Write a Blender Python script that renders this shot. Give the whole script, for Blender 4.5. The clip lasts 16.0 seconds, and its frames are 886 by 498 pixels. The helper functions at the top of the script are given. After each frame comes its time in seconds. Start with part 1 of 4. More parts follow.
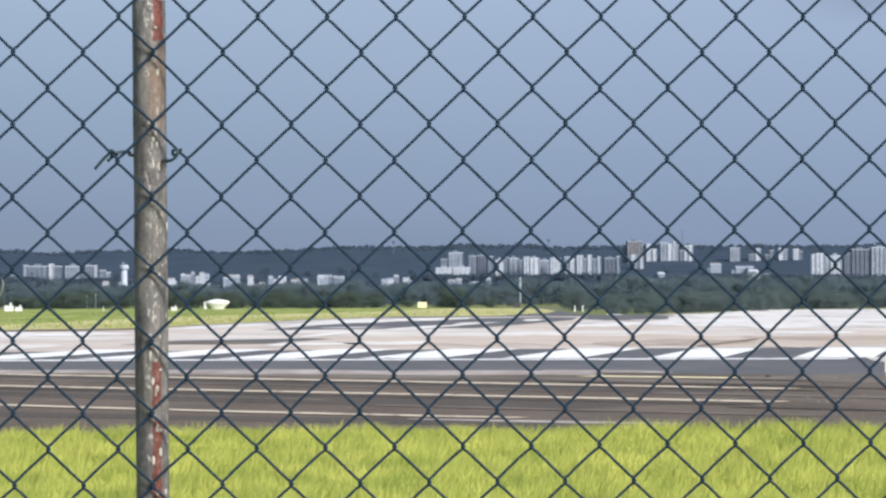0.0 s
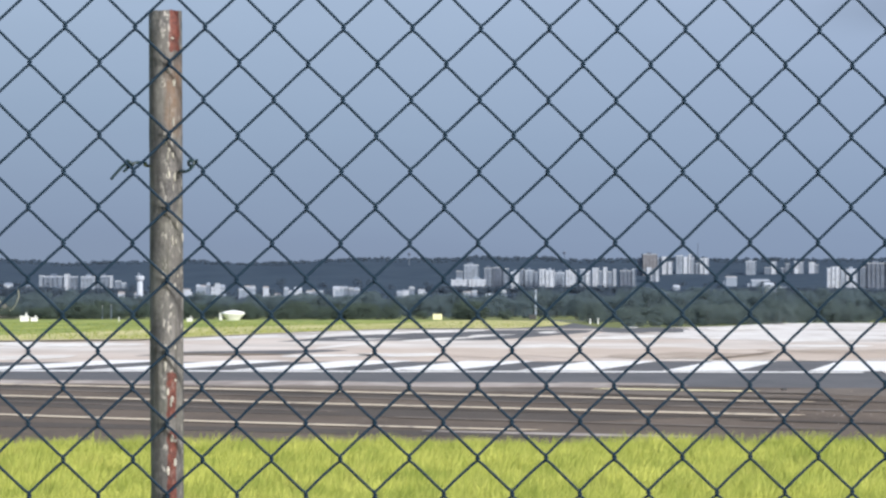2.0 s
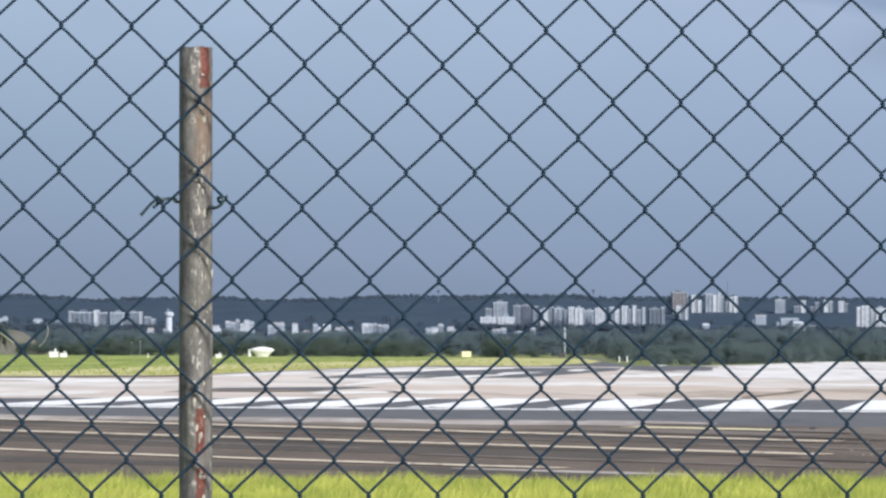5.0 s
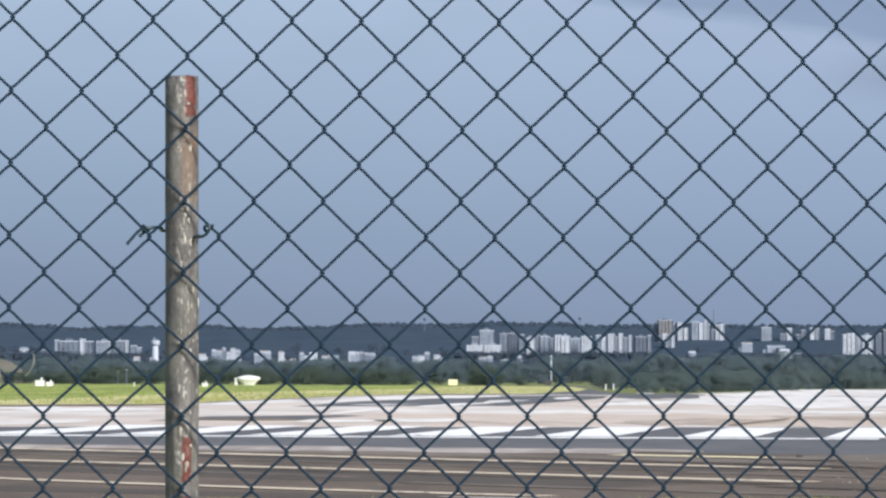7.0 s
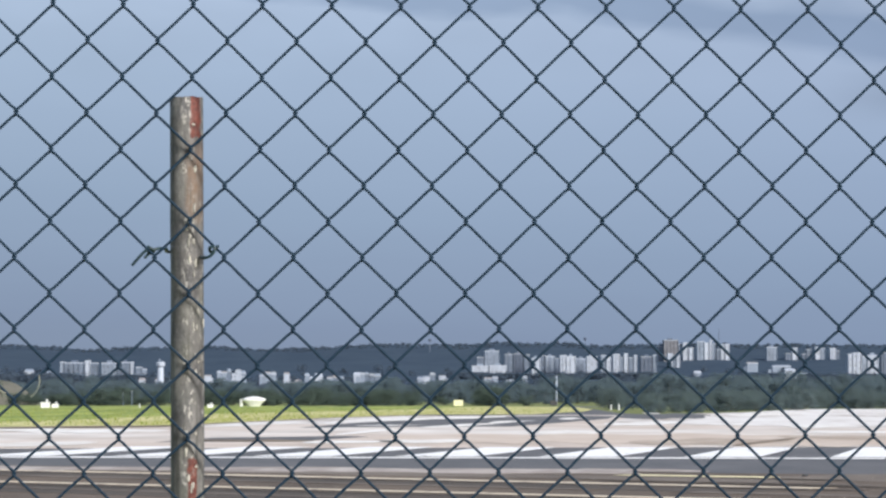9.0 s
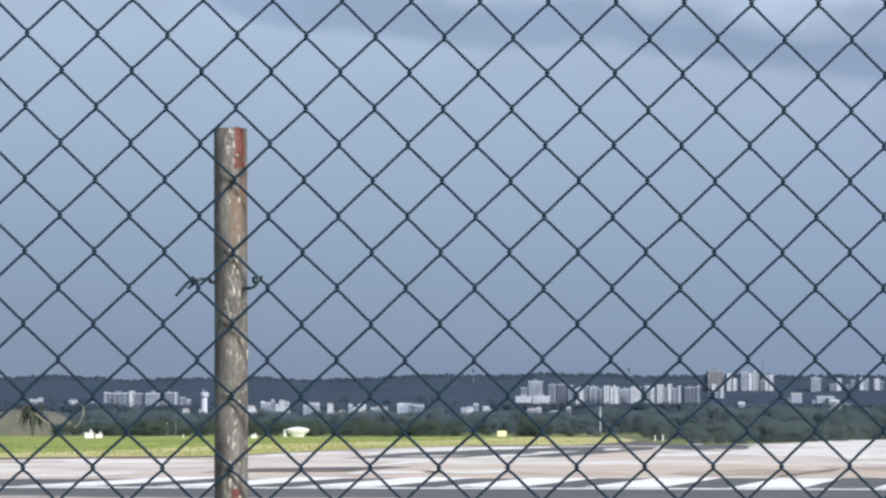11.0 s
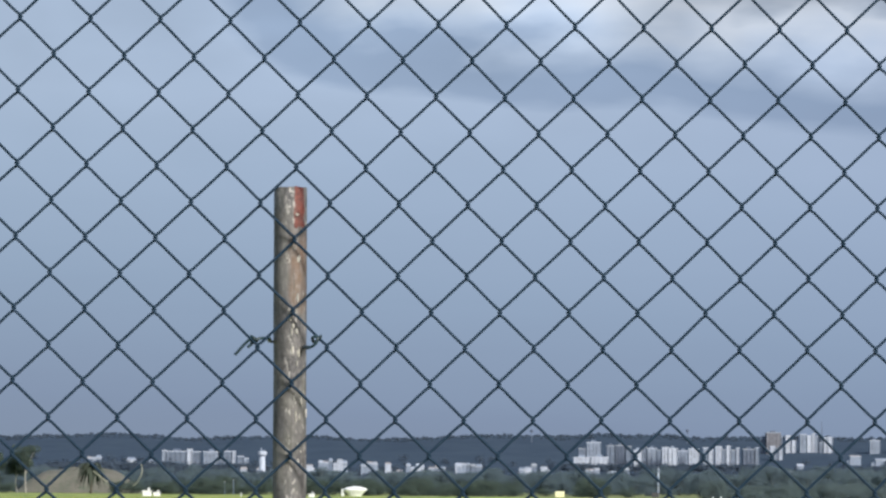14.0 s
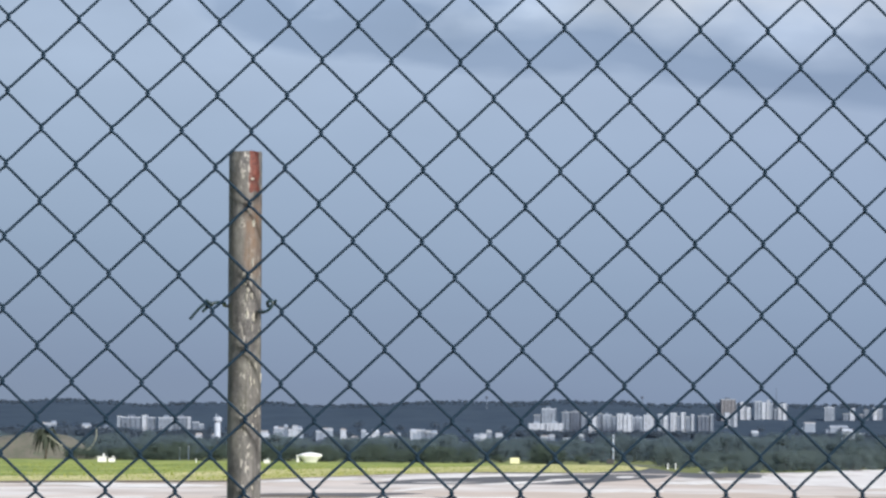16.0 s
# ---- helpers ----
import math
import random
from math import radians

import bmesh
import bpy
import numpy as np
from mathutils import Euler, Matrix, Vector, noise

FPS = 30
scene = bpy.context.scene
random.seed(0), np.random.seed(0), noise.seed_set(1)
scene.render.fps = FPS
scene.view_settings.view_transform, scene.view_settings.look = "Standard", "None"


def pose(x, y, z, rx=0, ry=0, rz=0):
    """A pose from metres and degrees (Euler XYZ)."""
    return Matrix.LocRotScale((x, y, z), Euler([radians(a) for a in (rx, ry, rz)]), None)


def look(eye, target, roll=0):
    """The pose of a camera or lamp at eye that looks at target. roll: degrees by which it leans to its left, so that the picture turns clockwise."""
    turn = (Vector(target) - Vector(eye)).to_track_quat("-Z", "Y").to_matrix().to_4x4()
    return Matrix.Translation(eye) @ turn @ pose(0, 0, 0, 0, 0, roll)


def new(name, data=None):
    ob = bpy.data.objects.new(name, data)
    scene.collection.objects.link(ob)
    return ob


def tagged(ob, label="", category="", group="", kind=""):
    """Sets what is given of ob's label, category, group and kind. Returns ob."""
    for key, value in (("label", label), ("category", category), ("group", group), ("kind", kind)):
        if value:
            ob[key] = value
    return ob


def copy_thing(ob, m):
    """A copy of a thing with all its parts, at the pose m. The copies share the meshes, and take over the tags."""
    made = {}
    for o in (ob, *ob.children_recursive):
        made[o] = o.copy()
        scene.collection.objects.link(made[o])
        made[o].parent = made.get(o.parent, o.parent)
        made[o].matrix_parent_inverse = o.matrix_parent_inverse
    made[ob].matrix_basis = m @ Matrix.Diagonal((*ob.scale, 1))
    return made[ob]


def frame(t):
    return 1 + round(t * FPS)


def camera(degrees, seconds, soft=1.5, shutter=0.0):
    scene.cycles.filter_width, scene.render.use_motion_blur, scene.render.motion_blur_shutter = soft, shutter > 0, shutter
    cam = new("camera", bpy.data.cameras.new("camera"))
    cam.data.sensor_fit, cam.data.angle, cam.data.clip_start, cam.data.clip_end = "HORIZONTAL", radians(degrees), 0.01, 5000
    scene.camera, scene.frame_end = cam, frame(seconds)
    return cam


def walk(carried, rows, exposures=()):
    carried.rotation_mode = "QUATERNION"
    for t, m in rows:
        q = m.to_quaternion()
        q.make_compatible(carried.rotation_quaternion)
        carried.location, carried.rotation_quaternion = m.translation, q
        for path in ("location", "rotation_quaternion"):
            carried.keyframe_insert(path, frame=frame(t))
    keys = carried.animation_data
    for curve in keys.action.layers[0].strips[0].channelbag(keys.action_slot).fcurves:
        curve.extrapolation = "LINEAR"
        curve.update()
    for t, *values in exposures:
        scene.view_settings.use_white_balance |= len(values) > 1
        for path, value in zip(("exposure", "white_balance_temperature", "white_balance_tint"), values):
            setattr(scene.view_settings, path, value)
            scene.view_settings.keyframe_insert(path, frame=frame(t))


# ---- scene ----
cam = camera(14.0, 16.0, soft=2.5)
EYE = Vector((0.0, 0.0, 1.7))
# seconds, yaw, pitch, roll in degrees, drift of the eye in x and z in millimetres
PATH = [
    (0.0, -0.000, 0.754, -0.258, -0.0, 0.0),
    (0.5, -0.082, 0.788, -0.211, -0.2, 0.0),
    (1.0, -0.054, 0.827, -0.170, 0.6, 0.2),
    (1.5, 0.068, 0.879, -0.072, 0.5, -0.1),
    (2.0, 0.247, 0.945, -0.018, 0.1, -0.3),
    (2.5, 0.444, 1.025, 0.028, -0.8, -0.7),
    (3.0, 0.637, 1.101, 0.118, -0.4, -0.8),
    (3.5, 0.768, 1.172, 0.150, 0.1, -0.2),
    (4.0, 0.825, 1.266, 0.163, 0.2, -0.1),
    (4.5, 0.794, 1.393, 0.188, 0.2, -0.2),
    (5.0, 0.714, 1.537, 0.217, 0.1, -0.4),
    (5.5, 0.619, 1.679, 0.239, 0.0, -0.4),
    (6.0, 0.548, 1.800, 0.246, 0.0, -0.2),
    (6.5, 0.508, 1.900, 0.216, 0.1, 0.8),
    (7.0, 0.497, 1.984, 0.128, 0.2, 0.0),
    (7.5, 0.493, 2.060, 0.062, -0.1, -0.2),
    (8.0, 0.494, 2.139, 0.031, -0.0, -0.3),
    (8.5, 0.515, 2.222, 0.006, -0.0, -0.4),
    (9.0, 0.576, 2.312, -0.043, -0.0, -0.5),
    (9.5, 0.681, 2.412, -0.093, -0.1, -0.7),
    (10.0, 0.834, 2.525, -0.123, -0.1, -0.8),
    (10.5, 1.039, 2.654, -0.112, -0.1, -0.8),
    (11.0, 1.269, 2.797, -0.002, -0.0, -0.4),
    (11.5, 1.493, 2.959, 0.035, 0.0, 0.4),
    (12.0, 1.698, 3.140, 0.039, 0.0, -0.4),
    (12.5, 1.868, 3.322, 0.123, -0.6, -0.6),
    (13.0, 2.010, 3.496, 0.183, -0.6, -1.0),
    (13.5, 2.123, 3.646, 0.235, -1.3, -0.8),
    (14.0, 2.210, 3.745, 0.374, -0.6, 0.1),
    (14.5, 2.224, 3.773, 0.377, -0.5, 0.1),
    (15.0, 2.143, 3.717, 0.393, -0.1, -0.6),
    (15.5, 1.898, 3.530, 0.448, -0.7, -0.8),
    (16.0, 1.499, 3.216, 0.451, -0.0, -1.9),
]

rows = []
for t, yaw, pitch, roll, dx, dz in PATH:
    a, b = radians(yaw), radians(pitch)
    eye = EYE + Vector((dx, 0, dz)) * 0.001
    ahead = Vector((-math.sin(a) * math.cos(b), math.cos(a) * math.cos(b), math.sin(b)))
    rows.append((t, look(eye, eye + ahead * 100, roll)))
walk(cam, rows, [(0.0, 0.38), (6.0, 0.37), (10.5, 0.33), (14.0, 0.29), (16.0, 0.31)])

# ---- sky, sun, exposure ----
SUN_ELEVATION, SUN_AZIMUTH = radians(29), radians(140)      # azimuth clockwise from +y


def node(tree, kind, links=()):
    n = tree.nodes.new(kind)
    for socket, source in links:
        if hasattr(source, "is_output"):
            tree.links.new(source, n.inputs[socket])
        else:
            n.inputs[socket].default_value = source
    return n


def maths(tree, op, a, b=0.0, c=0.0, clamp=False):
    n = tree.nodes.new("ShaderNodeMath")
    n.operation, n.use_clamp = op, clamp
    for socket, source in enumerate((a, b, c)):
        if hasattr(source, "is_output"):
            tree.links.new(source, n.inputs[socket])
        else:
            n.inputs[socket].default_value = source
    return n.outputs[0]


def ramp(tree, fac, stops, smooth=False):
    n = node(tree, "ShaderNodeValToRGB", [(0, fac)])
    els = n.color_ramp.elements
    if smooth:
        n.color_ramp.interpolation = "EASE"
    while len(els) < len(stops):
        els.new(0.5)
    for e, (p, c) in zip(els, stops):
        e.position = p
        e.color = (*c, 1) if len(c) == 3 else c
    return n.outputs[0]


def mixed(tree, fac, a, b, mode="MIX"):
    n = tree.nodes.new("ShaderNodeMix")
    n.data_type, n.blend_type = "RGBA", mode
    for socket, source in ((0, fac), (6, a), (7, b)):
        if hasattr(source, "is_output"):
            tree.links.new(source, n.inputs[socket])
        else:
            n.inputs[socket].default_value = source if socket == 0 else (*source, 1)
    return n.outputs[2]


def noise_of(tree, vector, scale, detail=4.0, rough=0.55, out=0):
    links = [("Scale", scale), ("Detail", detail), ("Roughness", rough)]
    if vector is not None:
        links.append(("Vector", vector))
    return node(tree, "ShaderNodeTexNoise", links).outputs[out]


def mapped(tree, vector, scale=(1, 1, 1), move=(0, 0, 0), turn=(0, 0, 0)):
    return node(tree, "ShaderNodeMapping", [("Vector", vector), ("Location", move), ("Rotation", turn), ("Scale", scale)]).outputs[0]


def storm_sky():
    world = bpy.data.worlds.new("storm_sky")
    scene.world = world
    world.use_nodes = True
    tr = world.node_tree
    tr.nodes.clear()
    sky = node(tr, "ShaderNodeTexSky")
    sky.sky_type, sky.sun_disc = "NISHITA", False
    sky.sun_elevation, sky.sun_rotation, sky.dust_density = SUN_ELEVATION, SUN_AZIMUTH, 1.5
    clear = mixed(tr, 1.0, sky.outputs[0], (0.10, 0.10, 0.10), "MULTIPLY")
    way = node(tr, "ShaderNodeTexCoord").outputs["Generated"]
    xyz = node(tr, "ShaderNodeSeparateXYZ", [(0, way)]).outputs
    # the bank of rain cloud: dull and dark at the skyline, paler higher up, ragged dark bases under bright tops above that
    wide = mapped(tr, way, (5, 5, 40), (3.3, 0.7, 1.2))
    billow = noise_of(tr, wide, 2.2, 5.0, 0.5)
    fine = noise_of(tr, mapped(tr, way, (11, 11, 24), (1.9, 4.2, 0.3)), 2.6, 3.0, 0.45)
    height = maths(tr, "ADD", xyz[2], maths(tr, "MULTIPLY", xyz[0], 0.060))
    height = maths(tr, "ADD", height, maths(tr, "MULTIPLY", maths(tr, "MAXIMUM", xyz[0], 0.0), 0.070))
    height = maths(tr, "ADD", height, maths(tr, "MULTIPLY", maths(tr, "SUBTRACT", billow, 0.5), 0.010))
    puffs = noise_of(tr, mapped(tr, way, (18, 18, 40), (0.4, 2.2, 5.3)), 1.6, 4.0, 0.45)
    upper = maths(tr, "MULTIPLY", maths(tr, "SUBTRACT", xyz[2], 0.098), 40.0, clamp=True)
    height = maths(tr, "ADD", height, maths(tr, "MULTIPLY", upper, maths(tr, "MULTIPLY", maths(tr, "SUBTRACT", puffs, 0.5), 0.040)))
    ht = maths(tr, "MULTIPLY", height, 5.0, clamp=True)
    over = maths(tr, "MAXIMUM", maths(tr, "SUBTRACT", ht, 0.5), 0.0)
    fade = maths(tr, "MULTIPLY", maths(tr, "ADD", xyz[0], 0.108), 20.0, clamp=True)
    ht = maths(tr, "ADD", maths(tr, "MINIMUM", ht, 0.5), maths(tr, "MULTIPLY", over, fade))
    bank = ramp(tr, ht, [
        (0.000, (0.175, 0.222, 0.312)), (0.075, (0.186, 0.240, 0.345)), (0.24, (0.232, 0.306, 0.424)), (0.42, (0.290, 0.373, 0.505)),
        (0.520, (0.318, 0.400, 0.535)), (0.540, (0.240, 0.316, 0.445)), (0.575, (0.234, 0.310, 0.437)), (0.630, (0.370, 0.448, 0.570)),
        (0.69, (0.52, 0.58, 0.67)), (0.735, (0.34, 0.42, 0.54)), (1.0, (0.42, 0.48, 0.58))])
    shade = maths(tr, "MULTIPLY_ADD", maths(tr, "SUBTRACT", fine, 0.5), 0.40, 1.0)
    # bright heads and dark rolls of single clouds: across, up, half width, half height, strength
    px = maths(tr, "MULTIPLY_ADD", maths(tr, "SUBTRACT", fine, 0.5), 0.030, xyz[0])
    pz = maths(tr, "MULTIPLY_ADD", maths(tr, "SUBTRACT", puffs, 0.5), 0.016, xyz[2])
    for x0, z0, wide_, tall, strength in ((-0.006, 0.1285, 0.016, 0.009, 0.40), (0.073, 0.1173, 0.014, 0.007, 0.26), (0.060, 0.1236, 0.018, 0.007, 0.06),
                                          (0.062, 0.1350, 0.040, 0.0045, -0.45), (0.027, 0.1262, 0.013, 0.008, -0.28),
                                          (-0.055, 0.1245, 0.034, 0.0065, 0.24), (-0.075, 0.1130, 0.016, 0.006, 0.14),
                                          (0.116, 0.0815, 0.014, 0.006, -1.2)):
        u = maths(tr, "MULTIPLY", maths(tr, "SUBTRACT", px, x0), 1 / wide_)
        v = maths(tr, "MULTIPLY", maths(tr, "SUBTRACT", pz, z0), 1 / tall)
        far = maths(tr, "MULTIPLY_ADD", u, u, maths(tr, "MULTIPLY", v, v))
        shade = maths(tr, "MULTIPLY_ADD", maths(tr, "EXPONENT", maths(tr, "MULTIPLY", far, -1.0)), strength, shade)
    right = maths(tr, "MAXIMUM", xyz[0], 0.0)
    across = maths(tr, "MULTIPLY_ADD", right, -0.50, maths(tr, "MULTIPLY_ADD", xyz[0], -0.20, 1.0))
    soft = node(tr, "ShaderNodeCombineXYZ", [(0, across), (1, across), (2, maths(tr, "MULTIPLY_ADD", right, -0.42, maths(tr, "MULTIPLY_ADD", xyz[0], -0.08, 1.0)))]).outputs[0]
    bank = mixed(tr, 1.0, bank, soft, "MULTIPLY")
    high = maths(tr, "MULTIPLY", maths(tr, "SUBTRACT", xyz[2], 0.07), 12.0, clamp=True)
    bank = mixed(tr, high, bank, mixed(tr, 1.0, bank, shade, "MULTIPLY"))
    # the bank fills the side ahead; behind, the sky opens towards the sun
    edge = maths(tr, "ADD", xyz[1], maths(tr, "MULTIPLY", maths(tr, "SUBTRACT", billow, 0.5), 0.8))
    veil = ramp(tr, maths(tr, "MULTIPLY_ADD", edge, 0.5, 0.5), [(0.22, (0.25, 0.25, 0.25)), (0.62, (1, 1, 1))])
    both = mixed(tr, veil, clear, bank)
    bg = node(tr, "ShaderNodeBackground", [("Color", both), ("Strength", 1.0)])
    node(tr, "ShaderNodeOutputWorld", [("Surface", bg.outputs[0])])


storm_sky()
sun_data = bpy.data.lights.new("sun", "SUN")
sun_data.energy, sun_data.angle, sun_data.color = 4.2, radians(24), (1.0, 0.96, 0.89)
sun = new("sun", sun_data)
to_sun = Vector((math.sin(SUN_AZIMUTH) * math.cos(SUN_ELEVATION), math.cos(SUN_AZIMUTH) * math.cos(SUN_ELEVATION), math.sin(SUN_ELEVATION)))
sun.matrix_world = look(to_sun * 50, (0, 0, 0))


# ---- materials ----
def material(name, colour, rough=0.8, metal=0.0, bump=None, bump_depth=0.3, translucent=0.0, spec=0.5, porous=0.0):
    """colour(tree, objectcoords) or an rgb; bump(tree, objectcoords) gives a height."""
    m = bpy.data.materials.new(name)
    m.use_nodes = True
    tr = m.node_tree
    tr.nodes.clear()
    at = node(tr, "ShaderNodeTexCoord").outputs["Object"]
    c = colour(tr, at) if callable(colour) else (*colour, 1)
    b = node(tr, "ShaderNodeBsdfPrincipled", [("Base Color", c), ("Roughness", rough), ("Metallic", metal), ("Specular IOR Level", spec)])
    if bump:
        bn = node(tr, "ShaderNodeBump", [("Height", bump(tr, at)), ("Strength", 0.6), ("Distance", bump_depth)])
        tr.links.new(bn.outputs[0], b.inputs["Normal"])
    end = b.outputs[0]
    if translucent:
        t = node(tr, "ShaderNodeBsdfTranslucent", [("Color", c)])
        end = node(tr, "ShaderNodeMixShader", [(0, translucent), (1, end), (2, t.outputs[0])]).outputs[0]
    if porous:                                              # a spray of small leaves lets light through its gaps
        gap = node(tr, "ShaderNodeBsdfTransparent")
        end = node(tr, "ShaderNodeMixShader", [(0, porous), (1, end), (2, gap.outputs[0])]).outputs[0]
    node(tr, "ShaderNodeOutputMaterial", [("Surface", end)])
    return m


def speckled(a, b, scale, stretch=(1, 1, 1), low=0.35, high=0.65, c=None, fine=None):
    """two colours blended by noise, and a third by a finer noise"""
    def make(tr, at):
        v = mapped(tr, at, stretch)
        col = ramp(tr, noise_of(tr, v, scale, 6.0, 0.6), [(low, a), (high, b)])
        if c:
            f = ramp(tr, noise_of(tr, v, fine or scale * 7, 4.0, 0.6), [(0.5, (0, 0, 0)), (0.72, (1, 1, 1))])
            col = mixed(tr, f, col, c)
        return col
    return make


def per_piece(a, b, by="Random Per Island"):
    def make(tr, at):
        if by == "Random":
            f = node(tr, "ShaderNodeObjectInfo").outputs["Random"]
        else:
            f = node(tr, "ShaderNodeNewGeometry").outputs["Random Per Island"]
        return ramp(tr, f, [(0.0, a), (1.0, b)])
    return make


def grain(scale):
    return lambda tr, at: noise_of(tr, at, scale, 5.0, 0.6)


def between(tr, value, low, high, soft):
    """one inside low to high, falling to nothing over soft"""
    up = maths(tr, "MULTIPLY", maths(tr, "SUBTRACT", value, low), 1 / soft, clamp=True)
    down = maths(tr, "MULTIPLY", maths(tr, "SUBTRACT", high, value), 1 / soft, clamp=True)
    return maths(tr, "MULTIPLY", up, down)


def post_colour(tr, at):
    xyz = node(tr, "ShaderNodeSeparateXYZ", [(0, at)]).outputs
    front = maths(tr, "LESS_THAN", xyz[1], 0.0)
    wander = maths(tr, "MULTIPLY", maths(tr, "SUBTRACT", noise_of(tr, mapped(tr, at, (1, 1, 0.6)), 55, 4.0, 0.6), 0.5), 0.010)
    x = maths(tr, "ADD", xyz[0], wander)
    z = maths(tr, "ADD", xyz[2], maths(tr, "MULTIPLY", wander, 5.0))
    # old zinc and grey paint, streaked down the pipe
    base = ramp(tr, noise_of(tr, mapped(tr, at, (1, 1, 0.16)), 70, 6.0, 0.6), [(0.30, (0.076, 0.074, 0.080)), (0.50, (0.120, 0.117, 0.120)), (0.68, (0.188, 0.183, 0.182))])
    blotch = ramp(tr, noise_of(tr, mapped(tr, at, (1, 1, 0.5), (2, 5, 1)), 42, 4.0, 0.6), [(0.38, (0.74, 0.74, 0.76)), (0.62, (1.18, 1.16, 1.12))])
    base = mixed(tr, 1.0, base, blotch, "MULTIPLY")
    green = ramp(tr, noise_of(tr, mapped(tr, at, (1, 1, 0.5), (7, 3, 4)), 30, 4.0, 0.6), [(0.52, (0, 0, 0)), (0.66, (1, 1, 1))])
    base = mixed(tr, maths(tr, "MULTIPLY", green, 0.30), base, (0.150, 0.160, 0.115))
    # rust stain washed down below the head
    stain = maths(tr, "MULTIPLY", between(tr, z, 1.905, 2.012, 0.018), between(tr, x, -0.003, 0.024, 0.007))
    stain = maths(tr, "MULTIPLY", stain, maths(tr, "MULTIPLY", noise_of(tr, mapped(tr, at, (1, 1, 0.4), (1, 8, 2)), 60, 4.0, 0.6), 1.25, clamp=True))
    base = mixed(tr, maths(tr, "MULTIPLY", stain, maths(tr, "MULTIPLY", front, 0.95)), base, (0.170, 0.104, 0.070))
    # bare rust in narrow runs: one at the head, two low down
    head = maths(tr, "MULTIPLY", between(tr, z, 2.014, 2.20, 0.003), between(tr, x, 0.0055, 0.0182, 0.0012))
    low_1 = maths(tr, "MULTIPLY", between(tr, z, 1.562, 1.622, 0.004), between(tr, x, 0.0005, 0.0130, 0.0014))
    low_2 = maths(tr, "MULTIPLY", between(tr, z, 1.30, 1.546, 0.004), between(tr, x, 0.0010, 0.0135, 0.0014))
    rusty = maths(tr, "MULTIPLY", maths(tr, "ADD", head, maths(tr, "ADD", low_1, low_2), clamp=True), front)
    rust = ramp(tr, noise_of(tr, at, 160, 4.0), [(0.35, (0.072, 0.019, 0.016)), (0.65, (0.158, 0.044, 0.033))])
    col = mixed(tr, rusty, base, rust)
    # pale flakes of paint left standing in a column beside the rust, and painted glints along the right edge
    column = maths(tr, "MAXIMUM", between(tr, x, -0.006, 0.011, 0.004), maths(tr, "MULTIPLY", between(tr, x, 0.0155, 0.022, 0.002), 0.8))
    flake = ramp(tr, noise_of(tr, mapped(tr, at, (1, 1, 0.50), (3, 1, 0)), 170, 3.0, 0.55), [(0.58, (0, 0, 0)), (0.64, (1, 1, 1))])
    flake = maths(tr, "MULTIPLY", flake, maths(tr, "MULTIPLY_ADD", rusty, -0.75, 1.0))
    col = mixed(tr, maths(tr, "MULTIPLY", flake, maths(tr, "MULTIPLY_ADD", column, 0.65, 0.15)), col, (0.46, 0.44, 0.42))
    mottle = ramp(tr, noise_of(tr, mapped(tr, at, (1, 1, 0.5), (6, 2, 1)), 150, 4.0, 0.6), [(0.48, (0, 0, 0)), (0.60, (1, 1, 1))])
    col = mixed(tr, maths(tr, "MULTIPLY", mottle, maths(tr, "MULTIPLY_ADD", rusty, -0.26, 0.28)), col, (0.27, 0.26, 0.258))
    crack = ramp(tr, noise_of(tr, mapped(tr, at, (1, 1, 0.03), (0, 3, 0)), 260, 2.0, 0.5), [(0.33, (1, 1, 1)), (0.42, (0, 0, 0))])
    return mixed(tr, maths(tr, "MULTIPLY", crack, 0.6), col, (0.07, 0.065, 0.06))


def concrete_colour(tr, at):
    """pale slabs: broad pinkish and tan fields under faint stains that run with the runway"""
    col = ramp(tr, noise_of(tr, mapped(tr, at, (0.055, 0.022, 1), (2.0, 5.1, 0), (0, 0, 0.112)), 1.0, 3.0, 0.5),
               [(0.38, (0.53, 0.450, 0.400)), (0.50, (0.575, 0.510, 0.470)), (0.62, (0.62, 0.585, 0.565))])
    stain = ramp(tr, noise_of(tr, mapped(tr, at, (0.16, 0.075, 1), (7.7, 1.3, 0), (0, 0, 0.112)), 1.0, 5.0, 0.6), [(0.36, (0.80, 0.78, 0.76)), (0.50, (1, 1, 1)), (0.66, (1.16, 1.18, 1.20))])
    return mixed(tr, 1.0, col, stain, "MULTIPLY")


def asphalt_colour(a, b, pale):
    def make(tr, at):
        col = ramp(tr, noise_of(tr, mapped(tr, at, (0.5, 0.12, 1), (1, 2, 0), (0, 0, 0.9)), 1.0, 6.0, 0.65), [(0.33, a), (0.66, b)])
        chips = ramp(tr, noise_of(tr, mapped(tr, at, (1, 0.22, 1)), 8.0, 4.0, 0.65), [(0.62, (0, 0, 0)), (0.74, (1, 1, 1))])
        return mixed(tr, maths(tr, "MULTIPLY", chips, 0.85), col, pale)
    return make


def worn_paint(paint, under, scale=1.5, at_=0.36):
    def make(tr, at):
        f = ramp(tr, noise_of(tr, mapped(tr, at, (1, 0.25, 1)), scale, 5.0, 0.65), [(at_, (0, 0, 0)), (at_ + 0.10, (1, 1, 1))])
        return mixed(tr, f, under, paint)
    return make


